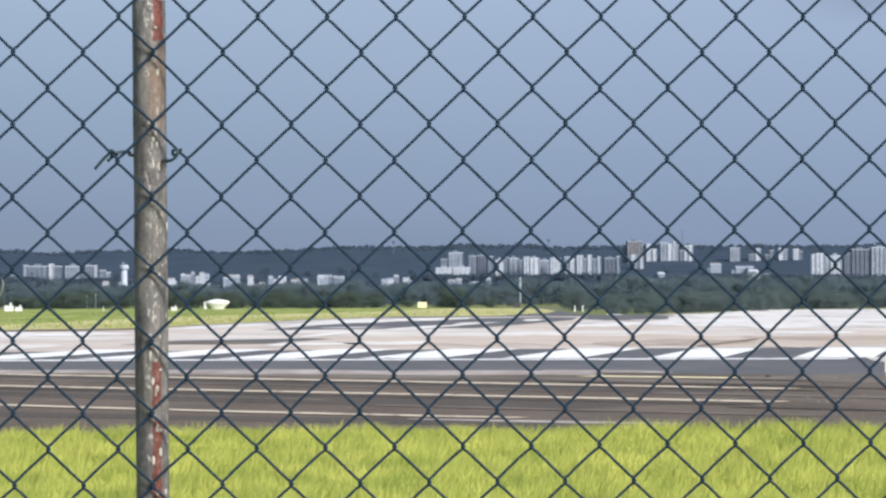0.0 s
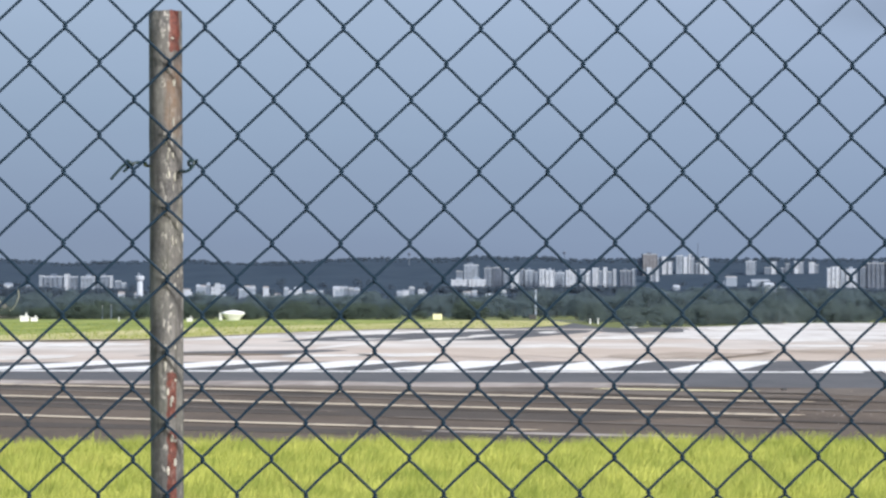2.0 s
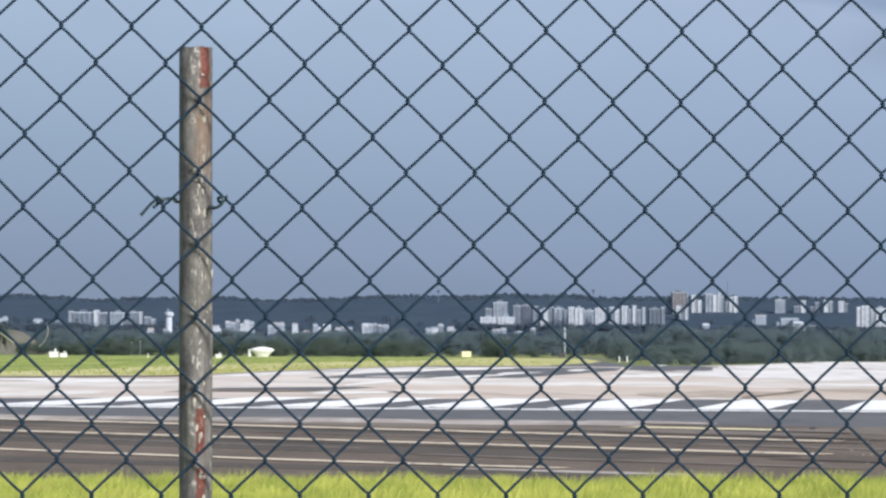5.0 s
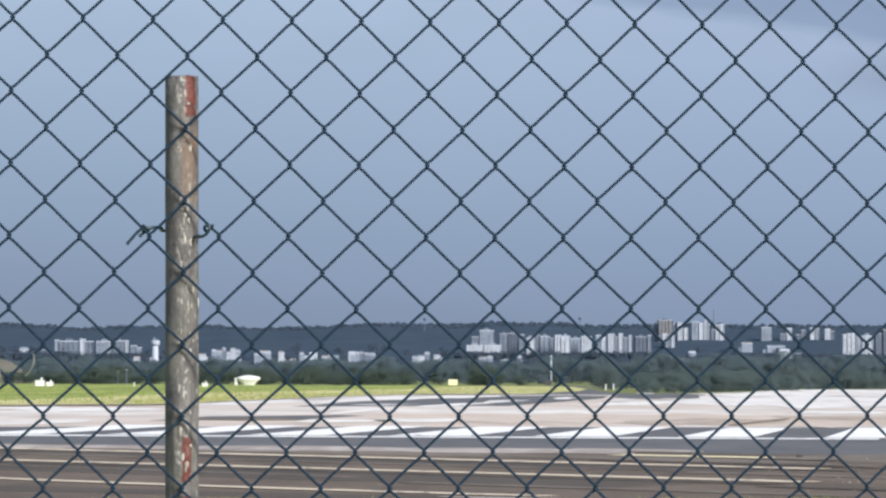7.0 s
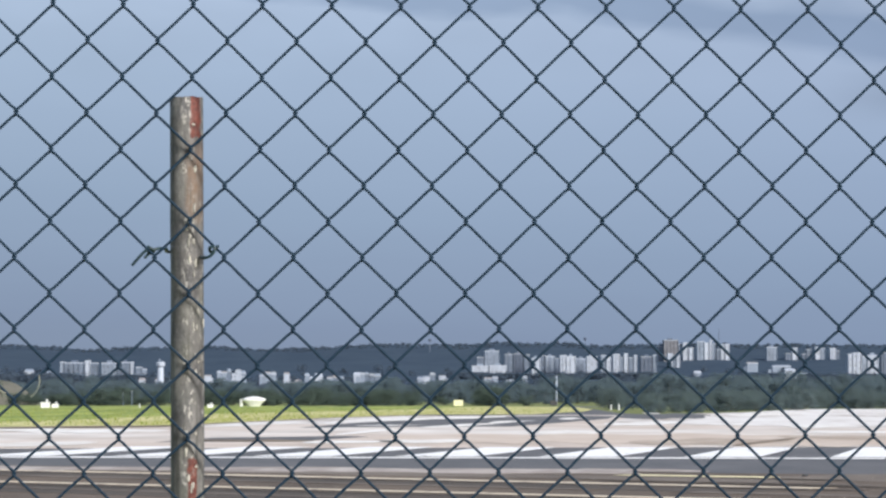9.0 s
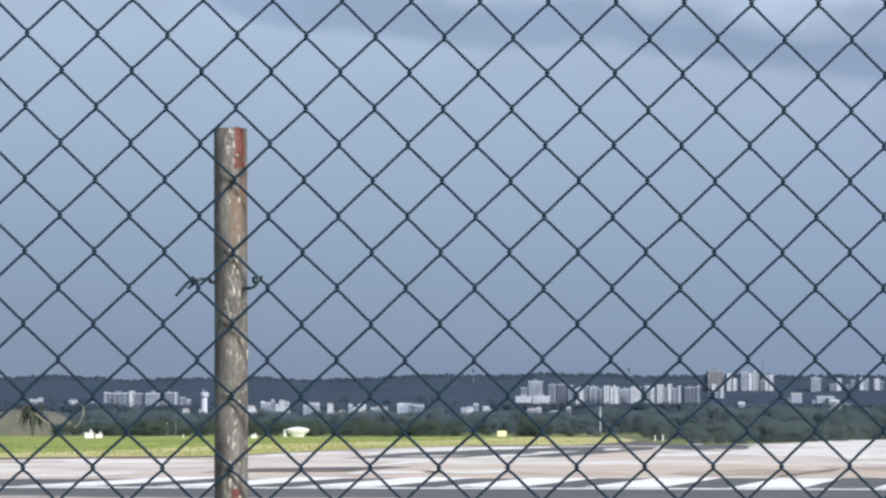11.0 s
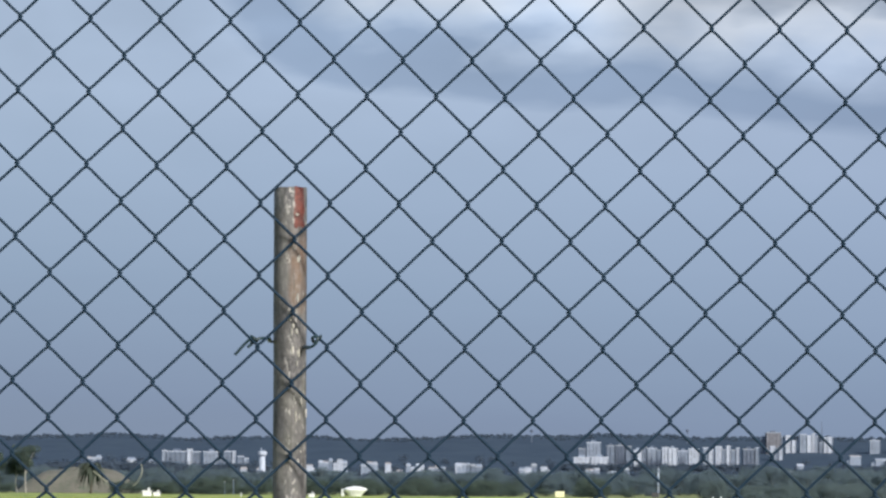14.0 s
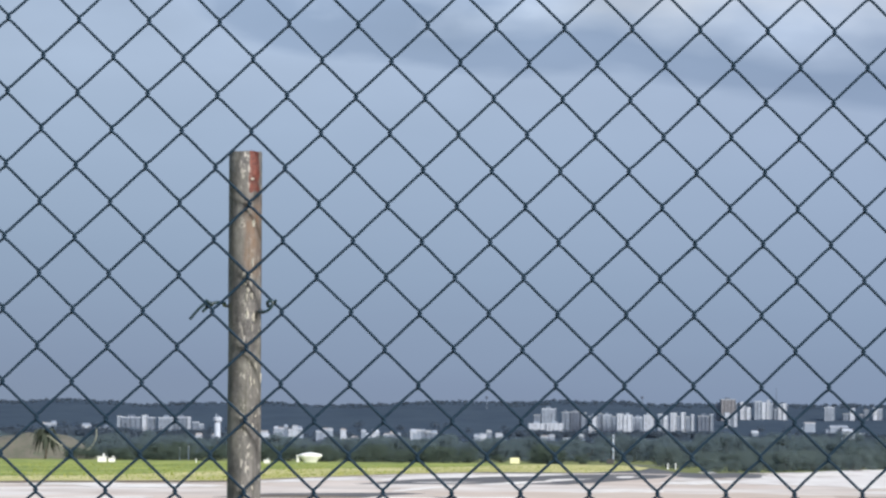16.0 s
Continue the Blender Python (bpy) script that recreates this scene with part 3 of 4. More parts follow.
# ---- grass by the fence ----
def grass(name, x0, x1, y0, y1, count, seed, low, high, stout=1.0, edge=None):
    rng = np.random.default_rng(seed)
    x, y = rng.uniform(x0, x1, count), rng.uniform(y0, y1, count)
    if edge:
        x -= np.maximum(0, x - np.interp(y, *edge)) * 1.0 + rng.exponential(9.0, count) * 0.4
    tuft = np.array([noise.noise((a * 0.9, b * 0.5, 1.7)) + 0.9 * noise.noise((a * 2.9, b * 1.2, 4.0)) for a, b in zip(x, y)])
    h = (low + (high - low) * np.clip(0.45 + 0.4 * tuft, 0, 1)) * rng.uniform(0.6, 1.25, count)
    w = rng.uniform(0.004, 0.0075, count) * stout
    turn, lean, way = rng.uniform(0, np.pi, count), rng.uniform(0.05, 0.6, count) * h, rng.normal(0.5, 1.3, count)
    dx, dy = np.cos(turn) * w, np.sin(turn) * w
    lx, ly = np.cos(way) * lean, np.sin(way) * lean
    v = np.empty((count, 5, 3))
    v[:, 0] = np.stack([x - dx, y - dy, 0 * h], 1)
    v[:, 1] = np.stack([x + dx, y + dy, 0 * h], 1)
    v[:, 2] = np.stack([x + dx * 0.8 + lx * 0.35, y + dy * 0.8 + ly * 0.35, h * 0.6], 1)
    v[:, 3] = np.stack([x - dx * 0.8 + lx * 0.35, y - dy * 0.8 + ly * 0.35, h * 0.6], 1)
    v[:, 4] = np.stack([x + lx, y + ly, h], 1)
    faces = []
    for i in range(0, 5 * count, 5):
        faces.append((i, i + 1, i + 2, i + 3))
        faces.append((i + 3, i + 2, i + 4))
    ob = raw(name, v.reshape(-1, 3).tolist(), faces, "blade")
    return tagged(ob, "tall bright yellow-green grass beside the taxiway", "grass", kind="stuff")


grass("grass", -8.5, 7.0, 25.0, 41.2, 230000, 3, 0.14, 0.31, 0.95)
grass("grass", -8.0, 7.0, 5.2, 25.0, 30000, 4, 0.08, 0.22)
grass("grass", -8.5, 7.0, 40.3, 42.6, 5200, 5, 0.12, 0.31)
weeds = grass("weeds", 4.4, 8.5, 42.4, 49.0, 420, 6, 0.02, 0.09)
tagged(weeds, "sparse weeds growing through the taxiway's broken edge", "weeds", kind="stuff")

tufts = grass("grass_tufts", -60, 12, 196, 430, 9000, 9, 0.05, 0.30, 6.0, ([183, 188, 196, 222, 255, 288, 302.5, 306, 358.6, 400, 430], [-23.0, -19.2, -16.9, -15.1, -11.7, -7.8, -4.6, 4.0, 10.0, 12.1, 12.3]))
tufts.data.materials[0] = M["tuft"]
tagged(tufts, "uneven bright green grass tufts beside the runway", "grass", kind="stuff")


def grit():
    """pale crumbs of concrete strewn over the taxiway's end"""
    rng = random.Random(17)
    verts, faces = [], []
    for _ in range(300):
        x = rng.triangular(3.8, 9.2, 7.6)
        y, r = rng.uniform(43, 74), rng.uniform(0.005, 0.010) * rng.choice((1, 1, 2))
        n = len(verts)
        verts += [(x + r * 1.3 * math.cos(k * 1.2566), y + r * math.sin(k * 1.2566) * rng.uniform(0.8, 1.2), 0.022) for k in range(5)]
        verts.append((x + rng.uniform(-0.4, 0.4) * r, y, 0.022 + r * rng.uniform(0.6, 1.3)))
        faces += [(n + k, n + (k + 1) % 5, n + 5) for k in range(5)]
    tagged(raw("grit", verts, faces, "dusty"), "pale concrete crumbs strewn over the taxiway's end", "grit", kind="stuff")


grit()


# ---- chain-link fence ----
SLANT = 0.12
RUN = math.hypot(1, SLANT)
FENCE_Y = 4.47


def knot(i, j):
    """where column i and row j of the netting meet: even pitch with the sag and stretch of old netting"""
    u, v = i - 12, j - 4
    a, b = max(-20, min(15, u)), max(-11, min(10, v))
    s = 0.025655 + 0.042789 * u - 0.000584 * v + 6.64e-6 * a * a - 4.0e-6 * a * b + 3.6e-5 * b * b + 1.68e-6 * a * a * b + 1.7e-7 * a * b * b + 1.09e-6 * b ** 3
    z = 0.169397 + 0.00020046 * u - 0.0443686 * v + 1.45e-6 * a * a - 6.9e-6 * a * b + 1.36e-5 * b * b - 5.64e-7 * a ** 3 - 1.52e-6 * a * b * b - 1.9e-6 * b ** 3
    s += 0.0011 * noise.noise((i * 0.9, j * 0.9, 7.1))
    z += 0.0011 * noise.noise((i * 0.9, j * 0.9, 3.1))
    x = s / RUN
    return Vector((x, FENCE_Y + SLANT * x, 1.7 + z))


WIRE_R = 0.00180


def fence_wire(k, j0, j1, fence):
    side = Vector((1, SLANT, 0)).normalized()
    out = Vector((SLANT, -1, 0)).normalized()
    pts = []
    for j in range(j0, j1 + 1):
        left = (k + j) % 2 == 0
        p = knot(k if left else k + 1, j)
        turn = 1 if left else -1
        p = p - side * turn * WIRE_R * 0.9
        nxt = knot(k + 1 if left else k, j + 1) + side * turn * WIRE_R * 0.9
        front = 1 if left else -1                       # falls to the right in front, to the left behind
        d = nxt - p
        pts.append(p)
        for f, o in ((0.07, 0.75), (0.16, 1.0), (0.4, 0.95), (0.68, 0.95), (0.85, 1.0), (0.93, 0.75)):
            bend = turn * side * (0.0010 * math.sin(math.pi * f) * noise.noise((k * 1.3, j * 1.7, 0.5)) - 0.0012 * (1 if f in (0.07, 0.93) else 0) * (1 if f < 0.5 else -1))
            if front < 0:                               # the wires behind bow upwards as they near the lower knot
                bend += (Vector((0, 0, 1)) - side) * 0.0009 * max(0, min(1, (j - 4) / 4)) * 6.75 * f * f * (1 - f)
            pts.append(p + d * f + out * front * WIRE_R * 0.95 * o + bend)
    return part("wire", tube(pts, WIRE_R, 7), "wire", fence, smooth=True)


fence = thing("chain_link_fence", pose(0, 0, 0), "dark coated chain-link netting of woven diamond wires", "fence")
for k in range(-18, 38):
    fence_wire(k, -11, 47, fence)


# ---- the post and its ties ----
def fence_post():
    top, r = 2.0667, 0.0206
    base = Vector((-0.3515, 4.4535, 0))
    post = thing("fence_post", pose(base.x, base.y, 0, 0, -0.30, 0), "weathered grey steel pipe post with flaking paint and rust", "post")
    bm = bmesh.new()
    rings, sides = [], 28
    n = 70
    for i in range(n + 1):
        z = top * i / n
        ring = []
        for k in range(sides):
            a = 2 * math.pi * k / sides
            q = r * (1 + 0.030 * noise.noise((math.cos(a) * 1.2, math.sin(a) * 1.2, z * 9)) + 0.012 * noise.noise((math.cos(a) * 4, math.sin(a) * 4, z * 30)))
            zz = z + (0.0012 * noise.noise((math.cos(a) * 3, math.sin(a) * 3, 9)) if i == n else 0)
            ring.append(bm.verts.new((q * math.cos(a), q * math.sin(a), zz)))
        rings.append(ring)
    for q, dz in ((0.97, 0.0005), (0.86, -0.0005), (0.84, -0.05)):
        rings.append([bm.verts.new((v.co.x * q, v.co.y * q, v.co.z + dz)) for v in rings[n]])
    for a, b in zip(rings, rings[1:]):
        for k in range(sides):
            bm.faces.new((a[k], a[(k + 1) % sides], b[(k + 1) % sides], b[k]))
    bm.faces.new(rings[-1])
    pipe = part("pipe", bm, "post", post, smooth=True)
    # runs of lifted paint along the pipe
    rng = random.Random(5)
    for _ in range(34):
        a = rng.gauss(-1.05, 0.35)
        z = rng.uniform(1.35, 2.05)
        h, w = rng.uniform(0.003, 0.012), rng.uniform(0.04, 0.12)
        bm = bmesh.new()
        grid = []
        for i in range(6):
            t = i / 5
            edge = math.sin(math.pi * min(1, max(0.06, t))) ** 0.5
            row = []
            for s in (-1, -0.3, 0.4, 1):
                b = a + s * w * edge * (1 + 0.3 * rng.uniform(-1, 1))
                q = r * 1.018 + (0.0012 if abs(s) < 1 else 0.0)
                row.append(bm.verts.new((q * math.cos(b), q * math.sin(b), min(top - 0.001, z + h * (t - 0.5)))))
            grid.append(row)
        for u, v in zip(grid, grid[1:]):
            for k in range(3):
                bm.faces.new((u[k], u[k + 1], v[k + 1], v[k]))
        part("paint_flake", bm, "flake", pipe)


M["flake"] = material("paint_flake", speckled((0.28, 0.27, 0.25), (0.55, 0.52, 0.47), 60), 0.7)
fence_post()


def smooth_path(pts, n=6):
    out = []
    p = [Vector(q) for q in pts]
    for i in range(len(p) - 1):
        a, b, c, d = p[max(i - 1, 0)], p[i], p[i + 1], p[min(i + 2, len(p) - 1)]
        for k in range(n):
            t = k / n
            out.append(0.5 * (2 * b + (c - a) * t + (2 * a - 5 * b + 4 * c - d) * t * t + (3 * b - a - 3 * c + d) * t ** 3))
    return out + [p[-1]]


def tie():
    ob = thing("tie_wire", pose(-0.364, 4.43, 1.875), "dark green wire tie twisted round post and netting", "wire tie")
    loop = [(-0.062, -0.012, -0.017), (-0.050, -0.010, -0.003), (-0.041, -0.009, 0.004), (-0.036, 0.001, 0.0015), (-0.043, 0.003, -0.002), (-0.040, -0.008, 0.001),
            (-0.030, -0.004, 0.0042), (-0.021, 0.010, 0.004), (-0.023, 0.035, 0.002), (0.0, 0.050, 0.0), (0.023, 0.035, -0.004), (0.021, 0.008, -0.006),
            (0.027, -0.004, -0.0075), (0.034, -0.008, -0.005), (0.039, -0.008, 0.001), (0.038, -0.007, 0.006), (0.033, -0.006, 0.005), (0.034, 0.001, 0.0),
            (0.040, 0.001, 0.003), (0.043, -0.006, 0.007)]
    part("strand", tube(smooth_path(loop), 0.0019, 8), "tie", ob, smooth=True)
    part("strand", tube(smooth_path([(-0.046, -0.011, -0.007), (-0.041, -0.004, -0.001), (-0.038, -0.011, 0.003), (-0.043, -0.010, 0.0065)]), 0.0019, 8), "tie", ob, smooth=True)


tie()
stem = thing("dry_vine", pose(-0.58, 4.395, 0), "thin pale dried vine stems caught in the netting", "vine")
part("tendril", tube(smooth_path([(0.043, 0, 1.7235), (0.0445, -0.004, 1.716), (0.0425, -0.004, 1.708), (0.037, 0, 1.700), (0.033, 0, 1.697)]), 0.0006, 6), "straw", stem, smooth=True)
part("stem", tube(smooth_path([(-0.016, -0.003, 1.7145), (-0.008, -0.004, 1.709), (-0.001, -0.003, 1.7035), (0.003, -0.002, 1.702)]),
     0.0008, 6), "straw", stem, smooth=True)


# ---- trees ----
def leaf_cloud(rng, count, clumps, size):
    """small tilted leaf sprays gathered in uneven clumps"""
    verts, faces = [], []
    for _ in range(count):
        c, r = clumps[rng.randrange(len(clumps))]
        d = Vector((rng.gauss(0, 1), rng.gauss(0, 1), rng.gauss(0, 1))).normalized()
        p = c + Vector((d.x, d.y, d.z * 0.8)) * r * rng.uniform(0.80, 1.06)
        n = (d * 1.3 + Vector((rng.gauss(0, 1), rng.gauss(0, 1), rng.gauss(0, 1)))).normalized()
        u = n.orthogonal().normalized()
        u = Matrix.Rotation(rng.uniform(0, 6.28), 3, n) @ u
        v = n.cross(u)
        s = size * rng.uniform(0.6, 1.3)
        b = len(verts)
        verts += [tuple(p + u * s), tuple(p + v * s * 0.6 + n * s * 0.15), tuple(p - u * s * 0.9), tuple(p - v * s * 0.6 + n * s * 0.15)]
        faces += [(b, b + 1, b + 2, b + 3)]
    return verts, faces


def tree(seed, height, spread, leaves, size, bark, label, trunk_share=0.35, plump=1.0, group="", leaf="leaf"):
    rng = random.Random(seed)
    ob = thing("tree" if height > 2.5 else "shrub", pose(0, 0, 0), label, "tree" if height > 2.5 else "shrub", group)
    bole = height * trunk_share
    pts = [(0, 0, -0.1), (rng.uniform(-.05, .05) * height, 0, bole * 0.6), (rng.uniform(-.06, .06) * height, rng.uniform(-.05, .05) * height, height * 0.8)]
    path = smooth_path(pts, 3)
    n = len(path)
    part("trunk", tube(path, [height * 0.022 * (1 - 0.75 * i / n) for i in range(n)], 7), bark, ob, smooth=True)
    clumps = []
    for k in range(24):
        a = rng.uniform(0, 6.28)
        d = spread * rng.uniform(0.2, 0.85)
        z = rng.uniform(bole, height * 0.86)
        clumps.append((Vector((math.cos(a) * d, math.sin(a) * d, z)), spread * plump * rng.uniform(0.18, 0.36)))
        if k < 4:
            part("limb", tube([(0, 0, bole * 0.8), (math.cos(a) * d * 0.5, math.sin(a) * d * 0.5, (z + bole) / 2), tuple(clumps[-1][0])],
                 [height * 0.011, height * 0.008, height * 0.003], 5), bark, ob)
    clumps.append((Vector((0, 0, height * 0.84)), spread * 0.32))
    verts, faces = leaf_cloud(rng, leaves, clumps, size)
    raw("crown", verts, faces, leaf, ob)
    return ob


rng = random.Random(11)
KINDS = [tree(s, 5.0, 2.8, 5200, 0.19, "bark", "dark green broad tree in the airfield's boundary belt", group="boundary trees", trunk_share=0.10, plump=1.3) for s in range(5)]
SHRUBS = [tree(40 + s, 2.2, 1.7, 3600, 0.10, "bark", "dark green shrub at the runway's far edge", group="boundary shrubs", trunk_share=0.1, plump=1.3, leaf="hazed_shrub_leaf") for s in range(3)]
placed = {}


def stand(kinds, x, y, size):
    kind = kinds[rng.randrange(len(kinds))]
    m = pose(x, y, land(x, y), 0, 0, rng.uniform(0, 360))
    if kind not in placed:
        placed[kind] = 1
        kind.matrix_world = m
        kind.scale = (size, size, size * rng.uniform(0.9, 1.1))
        return
    ob = copy_thing(kind, m)
    ob.scale = (size, size, size * rng.uniform(0.85, 1.15))


for y, gap, size in ((650, 3.4, 0.75), (720, 3.8, 0.9), (800, 4.4, 0.92), (890, 4.8, 1.02)):
    x = -0.20 * y
    while x < 0.165 * y:
        stand(KINDS, x, y + rng.uniform(-22, 22), size * rng.uniform(0.7, 1.15) * (1.15 if x > 0.02 * y else 1.0))
        x += gap * rng.uniform(0.6, 1.4)
for _ in range(90):
    x = rng.uniform(14, 100)
    edge = 293 + (x - 12) * 3.5 if x < 47.5 else 417 + (x - 47.5) * 0.15
    y = edge + rng.uniform(6, 60)
    if abs(x - 0.0383 * y) < 2.2 and y < 388:
        y += 60
    stand(SHRUBS, x, y, 0.0022 * y * rng.uniform(0.6, 1.2))

BUSHES = [tree(50 + s, 2.2, 1.9, 2400, 0.13, "bark", "olive-green bush at the infield's far side", group="infield bushes", trunk_share=0.1, plump=1.3, leaf="tall_leaf") for s in range(2)]
for _ in range(58):
    x = rng.uniform(-70, 8)
    stand(BUSHES, x, 520 - x * 0.5 + rng.uniform(4, 60), rng.uniform(0.55, 1.2))

for x, y, size in ((-76.4, 596, 0.8), (-74.6, 600, 1.0), (-73.0, 594, 0.7), (-78.2, 604, 0.6), (-97.0, 590, 1.1), (-94.6, 594, 0.8)):
    stand(BUSHES, x, y, size)

for _ in range(70):
    x = rng.uniform(14, 46)
    y = 293 + (x - 12) * 3.5 + rng.uniform(8, 190)
    if abs(x - 0.0383 * y) < 2.2 and y < 388:
        y += 60
    stand(SHRUBS, x, y, 0.0016 * y * rng.uniform(0.6, 1.2))


def far_woods():
    rng = np.random.default_rng(8)
    n_low, n_top, sprays = 2600, 1900, 90
    y = np.concatenate([rng.uniform(980, 4150, n_low), rng.uniform(4540, 4640, n_top)])
    x = np.concatenate([rng.uniform(-0.21, 0.18, n_low) * y[:n_low], rng.uniform(-980, 830, n_top)])
    size = rng.uniform(0.6, 1.15, n_low + n_top) * (2.0 + 2.2 * y / 4600)
    # thickets at the foot of the blocks of flats
    FEET = ((3470, -425, -300, 240, 1.0), (3670, 280, 470, 200, 1.0), (3935, -20, 205, 330, 1.0), (2880, -430, -325, 190, 1.35))
    k = 0
    for foot, a, b, count, tall in FEET:
        y[k:k + count], x[k:k + count] = foot + rng.uniform(-18, 10, count), rng.uniform(a, b, count)
        size[k:k + count] = rng.uniform(2.6, 5.2, count) * tall
        k += count
    size[n_low:] *= 0.34 + 0.5 * np.array([max(0, noise.noise((a * 0.012, 1, 1))) for a in x[n_low:]])
    size[n_low:] *= rng.uniform(0.5, 1.7, n_top)
    z = np.array([land(a, b) for a, b in zip(x, y)])
    z[n_low:] -= size[n_low:] * 0.45
    n = len(x)
    d = rng.normal(size=(n, sprays, 3))
    d /= np.linalg.norm(d, axis=2, keepdims=True)
    lump = np.abs(rng.normal(0.8, 0.25, (n, sprays, 1)))
    r = size[:, None, None]
    c = np.stack([x, y, z + size * 0.8], 1)[:, None, :] + d * lump * r * (1.25, 1.0, 0.85)
    out = 1.3 * d + 0.7 * rng.normal(size=d.shape)
    u = np.cross(out, rng.normal(size=(n, sprays, 3)))
    u /= np.linalg.norm(u, axis=2, keepdims=True)
    v = np.cross(out, u)
    v /= np.linalg.norm(v, axis=2, keepdims=True)
    u, v = u * r * 0.27, v * r * 0.22
    verts = np.stack([c + u, c + v, c - u, c - v], 2).reshape(-1, 3)
    faces = np.arange(len(verts)).reshape(-1, 4)
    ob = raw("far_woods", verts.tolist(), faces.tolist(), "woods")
    tagged(ob, "dark woods over the distant slopes, coloured blue with haze", "woods", kind="stuff")


far_woods()

# ---- distant town ----
PANE = {}


def building(x0, x1, y, top, wall, storeys=True, label="", group="apartment blocks", name="apartment_building"):
    w, cx = x1 - x0, (x0 + x1) / 2
    z = min(land(x0, y), land(x1, y)) - 1.0
    h = top - z
    ob = thing(name, pose(cx, y, z, 0, 0, 4), label, "building", group)
    deep = max(8.0, min(16.0, w))
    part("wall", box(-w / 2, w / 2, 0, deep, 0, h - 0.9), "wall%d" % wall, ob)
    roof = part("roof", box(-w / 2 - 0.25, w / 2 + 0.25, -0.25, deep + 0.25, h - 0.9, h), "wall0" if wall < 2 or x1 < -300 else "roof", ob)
    if not storeys:
        rnd = random.Random(int(x0 * 7))
        lean = rnd.choice((-1, 1))
        part("annex", box(lean * w * 0.5 - w * 0.22, lean * w * 0.5 + w * 0.22, 2, deep, 0, h * rnd.uniform(0.55, 0.85)), "wall%d" % min(2, wall + rnd.randrange(2)), ob)
        bm = bmesh.new()
        peak = rnd.uniform(0.8, 2.0)
        v = [bm.verts.new(p) for p in ((-w / 2 - 0.3, -0.4, h + 0.004), (w / 2 + 0.3, -0.4, h + 0.004), (w / 2 + 0.3, deep + 0.3, h + 0.004), (-w / 2 - 0.3, deep + 0.3, h + 0.004),
                                       (-w / 2 + 0.4, deep / 2, h + peak), (w / 2 - 0.4, deep / 2, h + peak))]
        for f in ((0, 1, 5, 4), (1, 2, 5), (2, 3, 4, 5), (3, 0, 4), (3, 2, 1, 0)):
            bm.faces.new([v[i] for i in f])
        part("gable", bm, rnd.choice(("tile", "roof", "wall1", "wall0")), ob)
        for k in range(max(2, int(w / 3))):
            px = -w / 2 + w * (k + 0.5) / max(2, int(w / 3))
            part("window", box(px - 0.6, px + 0.6, -0.1, -0.004, h - 3.0, h - 1.5), "window%d" % wall, ob)
        return ob
    if w > 9:
        part("roof_tank", box(-w * 0.18, w * 0.16, deep * 0.3, deep * 0.7, h, h + 2.2), "wall%d" % min(wall + 1, 3), roof)
    bays = max(1, int(round(w / 4.2)))
    floors = max(2, int(h / 3.1))
    # projecting stair and balcony stacks, with a window to every floor between them
    for b in range(bays + 1):
        px = -w / 2 + w * b / bays
        part("pier", box(max(-w / 2, px - 0.55), min(w / 2, px + 0.55), -1.1, -0.004, 0, h - 0.95), "wall%d" % wall, ob)
    bw = max(0.6, w / bays - 1.7)
    for b in range(bays):
        for f in range(floors):
            zc = 1.6 + f * 3.1
            if zc + 0.9 > h - 1.0 or zc < h - 24:
                continue
            key = round(bw, 1)
            pane = PANE.get((key, wall))
            if pane is None:
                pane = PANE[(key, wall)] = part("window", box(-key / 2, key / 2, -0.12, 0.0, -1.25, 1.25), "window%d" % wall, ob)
            else:
                pane = new("window", pane.data)
                pane.parent = ob
            pane.location = (-w / 2 + w * (b + 0.5) / bays, -0.004, zc)
    return ob


TONE = ["white", "pale grey", "grey", "dark slate-grey", "brownish grey"]
FRONT = [(-8.0, 10.4, 33.6, 0), (11.3, 29.9, 33.9, 0), (57.9, 67.2, 42.0, 0), (89.0, 95.8, 45.1, 0), (95.8, 105.8, 43.9, 0), (118.2, 129.4, 43.9, 0)]
CENTRE = [(-2.4, 6.0, 43.5, 2), (6.3, 22.0, 50.4, 1), (28.3, 37.7, 46.7, 2), (38.3, 48.9, 47.3, 3), (49.6, 55.8, 46.1, 2), (68.3, 72.7, 45.4, 2), (73.4, 83.7, 44.2, 1), (84.0, 89.3, 42.3, 2), (107.2, 118.8, 41.7, 1), (134.8, 140.4, 45.4, 1), (141.0, 146.0, 43.5, 0), (148.5, 155.4, 46.7, 0), (155.7, 160.1, 43.5, 2), (160.4, 164.8, 47.3, 0), (165.5, 171.4, 42.9, 2), (171.7, 174.5, 45.4, 0)]
CENTRE += [(178.9, 192.1, 43.8, 3), (192.7, 195.9, 45.6, 1)]
STEP = [(221.2, 226.8, 50.0, 0), (227.2, 231.5, 48.1, 2), (231.8, 235.5, 50.0, 0)]
RIDGE = [(215.8, 225.4, 60.4, 1), (226.9, 241.8, 62.8, 1), (245.9, 252.0, 64.4, 0), (253.4, 258.2, 58.2, 0), (263.0, 271.5, 65.8, 1), (271.8, 277.3, 64.4, 0), (278.0, 281.1, 67.1, 0), (281.4, 284.8, 63.0, 1), (286.2, 291.0, 56.2, 2), (291.6, 296.4, 62.3, 0), (297.1, 301.9, 63.0, 0), (347.0, 359.2, 58.9, 1), (369.5, 377.0, 51.4, 2), (377.7, 383.8, 58.2, 0), (389.3, 394.4, 50.7, 3)]
RIDGE += [(394.8, 400.2, 56.2, 2), (405.7, 411.8, 58.9, 0), (412.5, 416.6, 57.6, 1), (423.4, 430.3, 57.6, 0), (430.9, 434.7, 54.8, 2)]
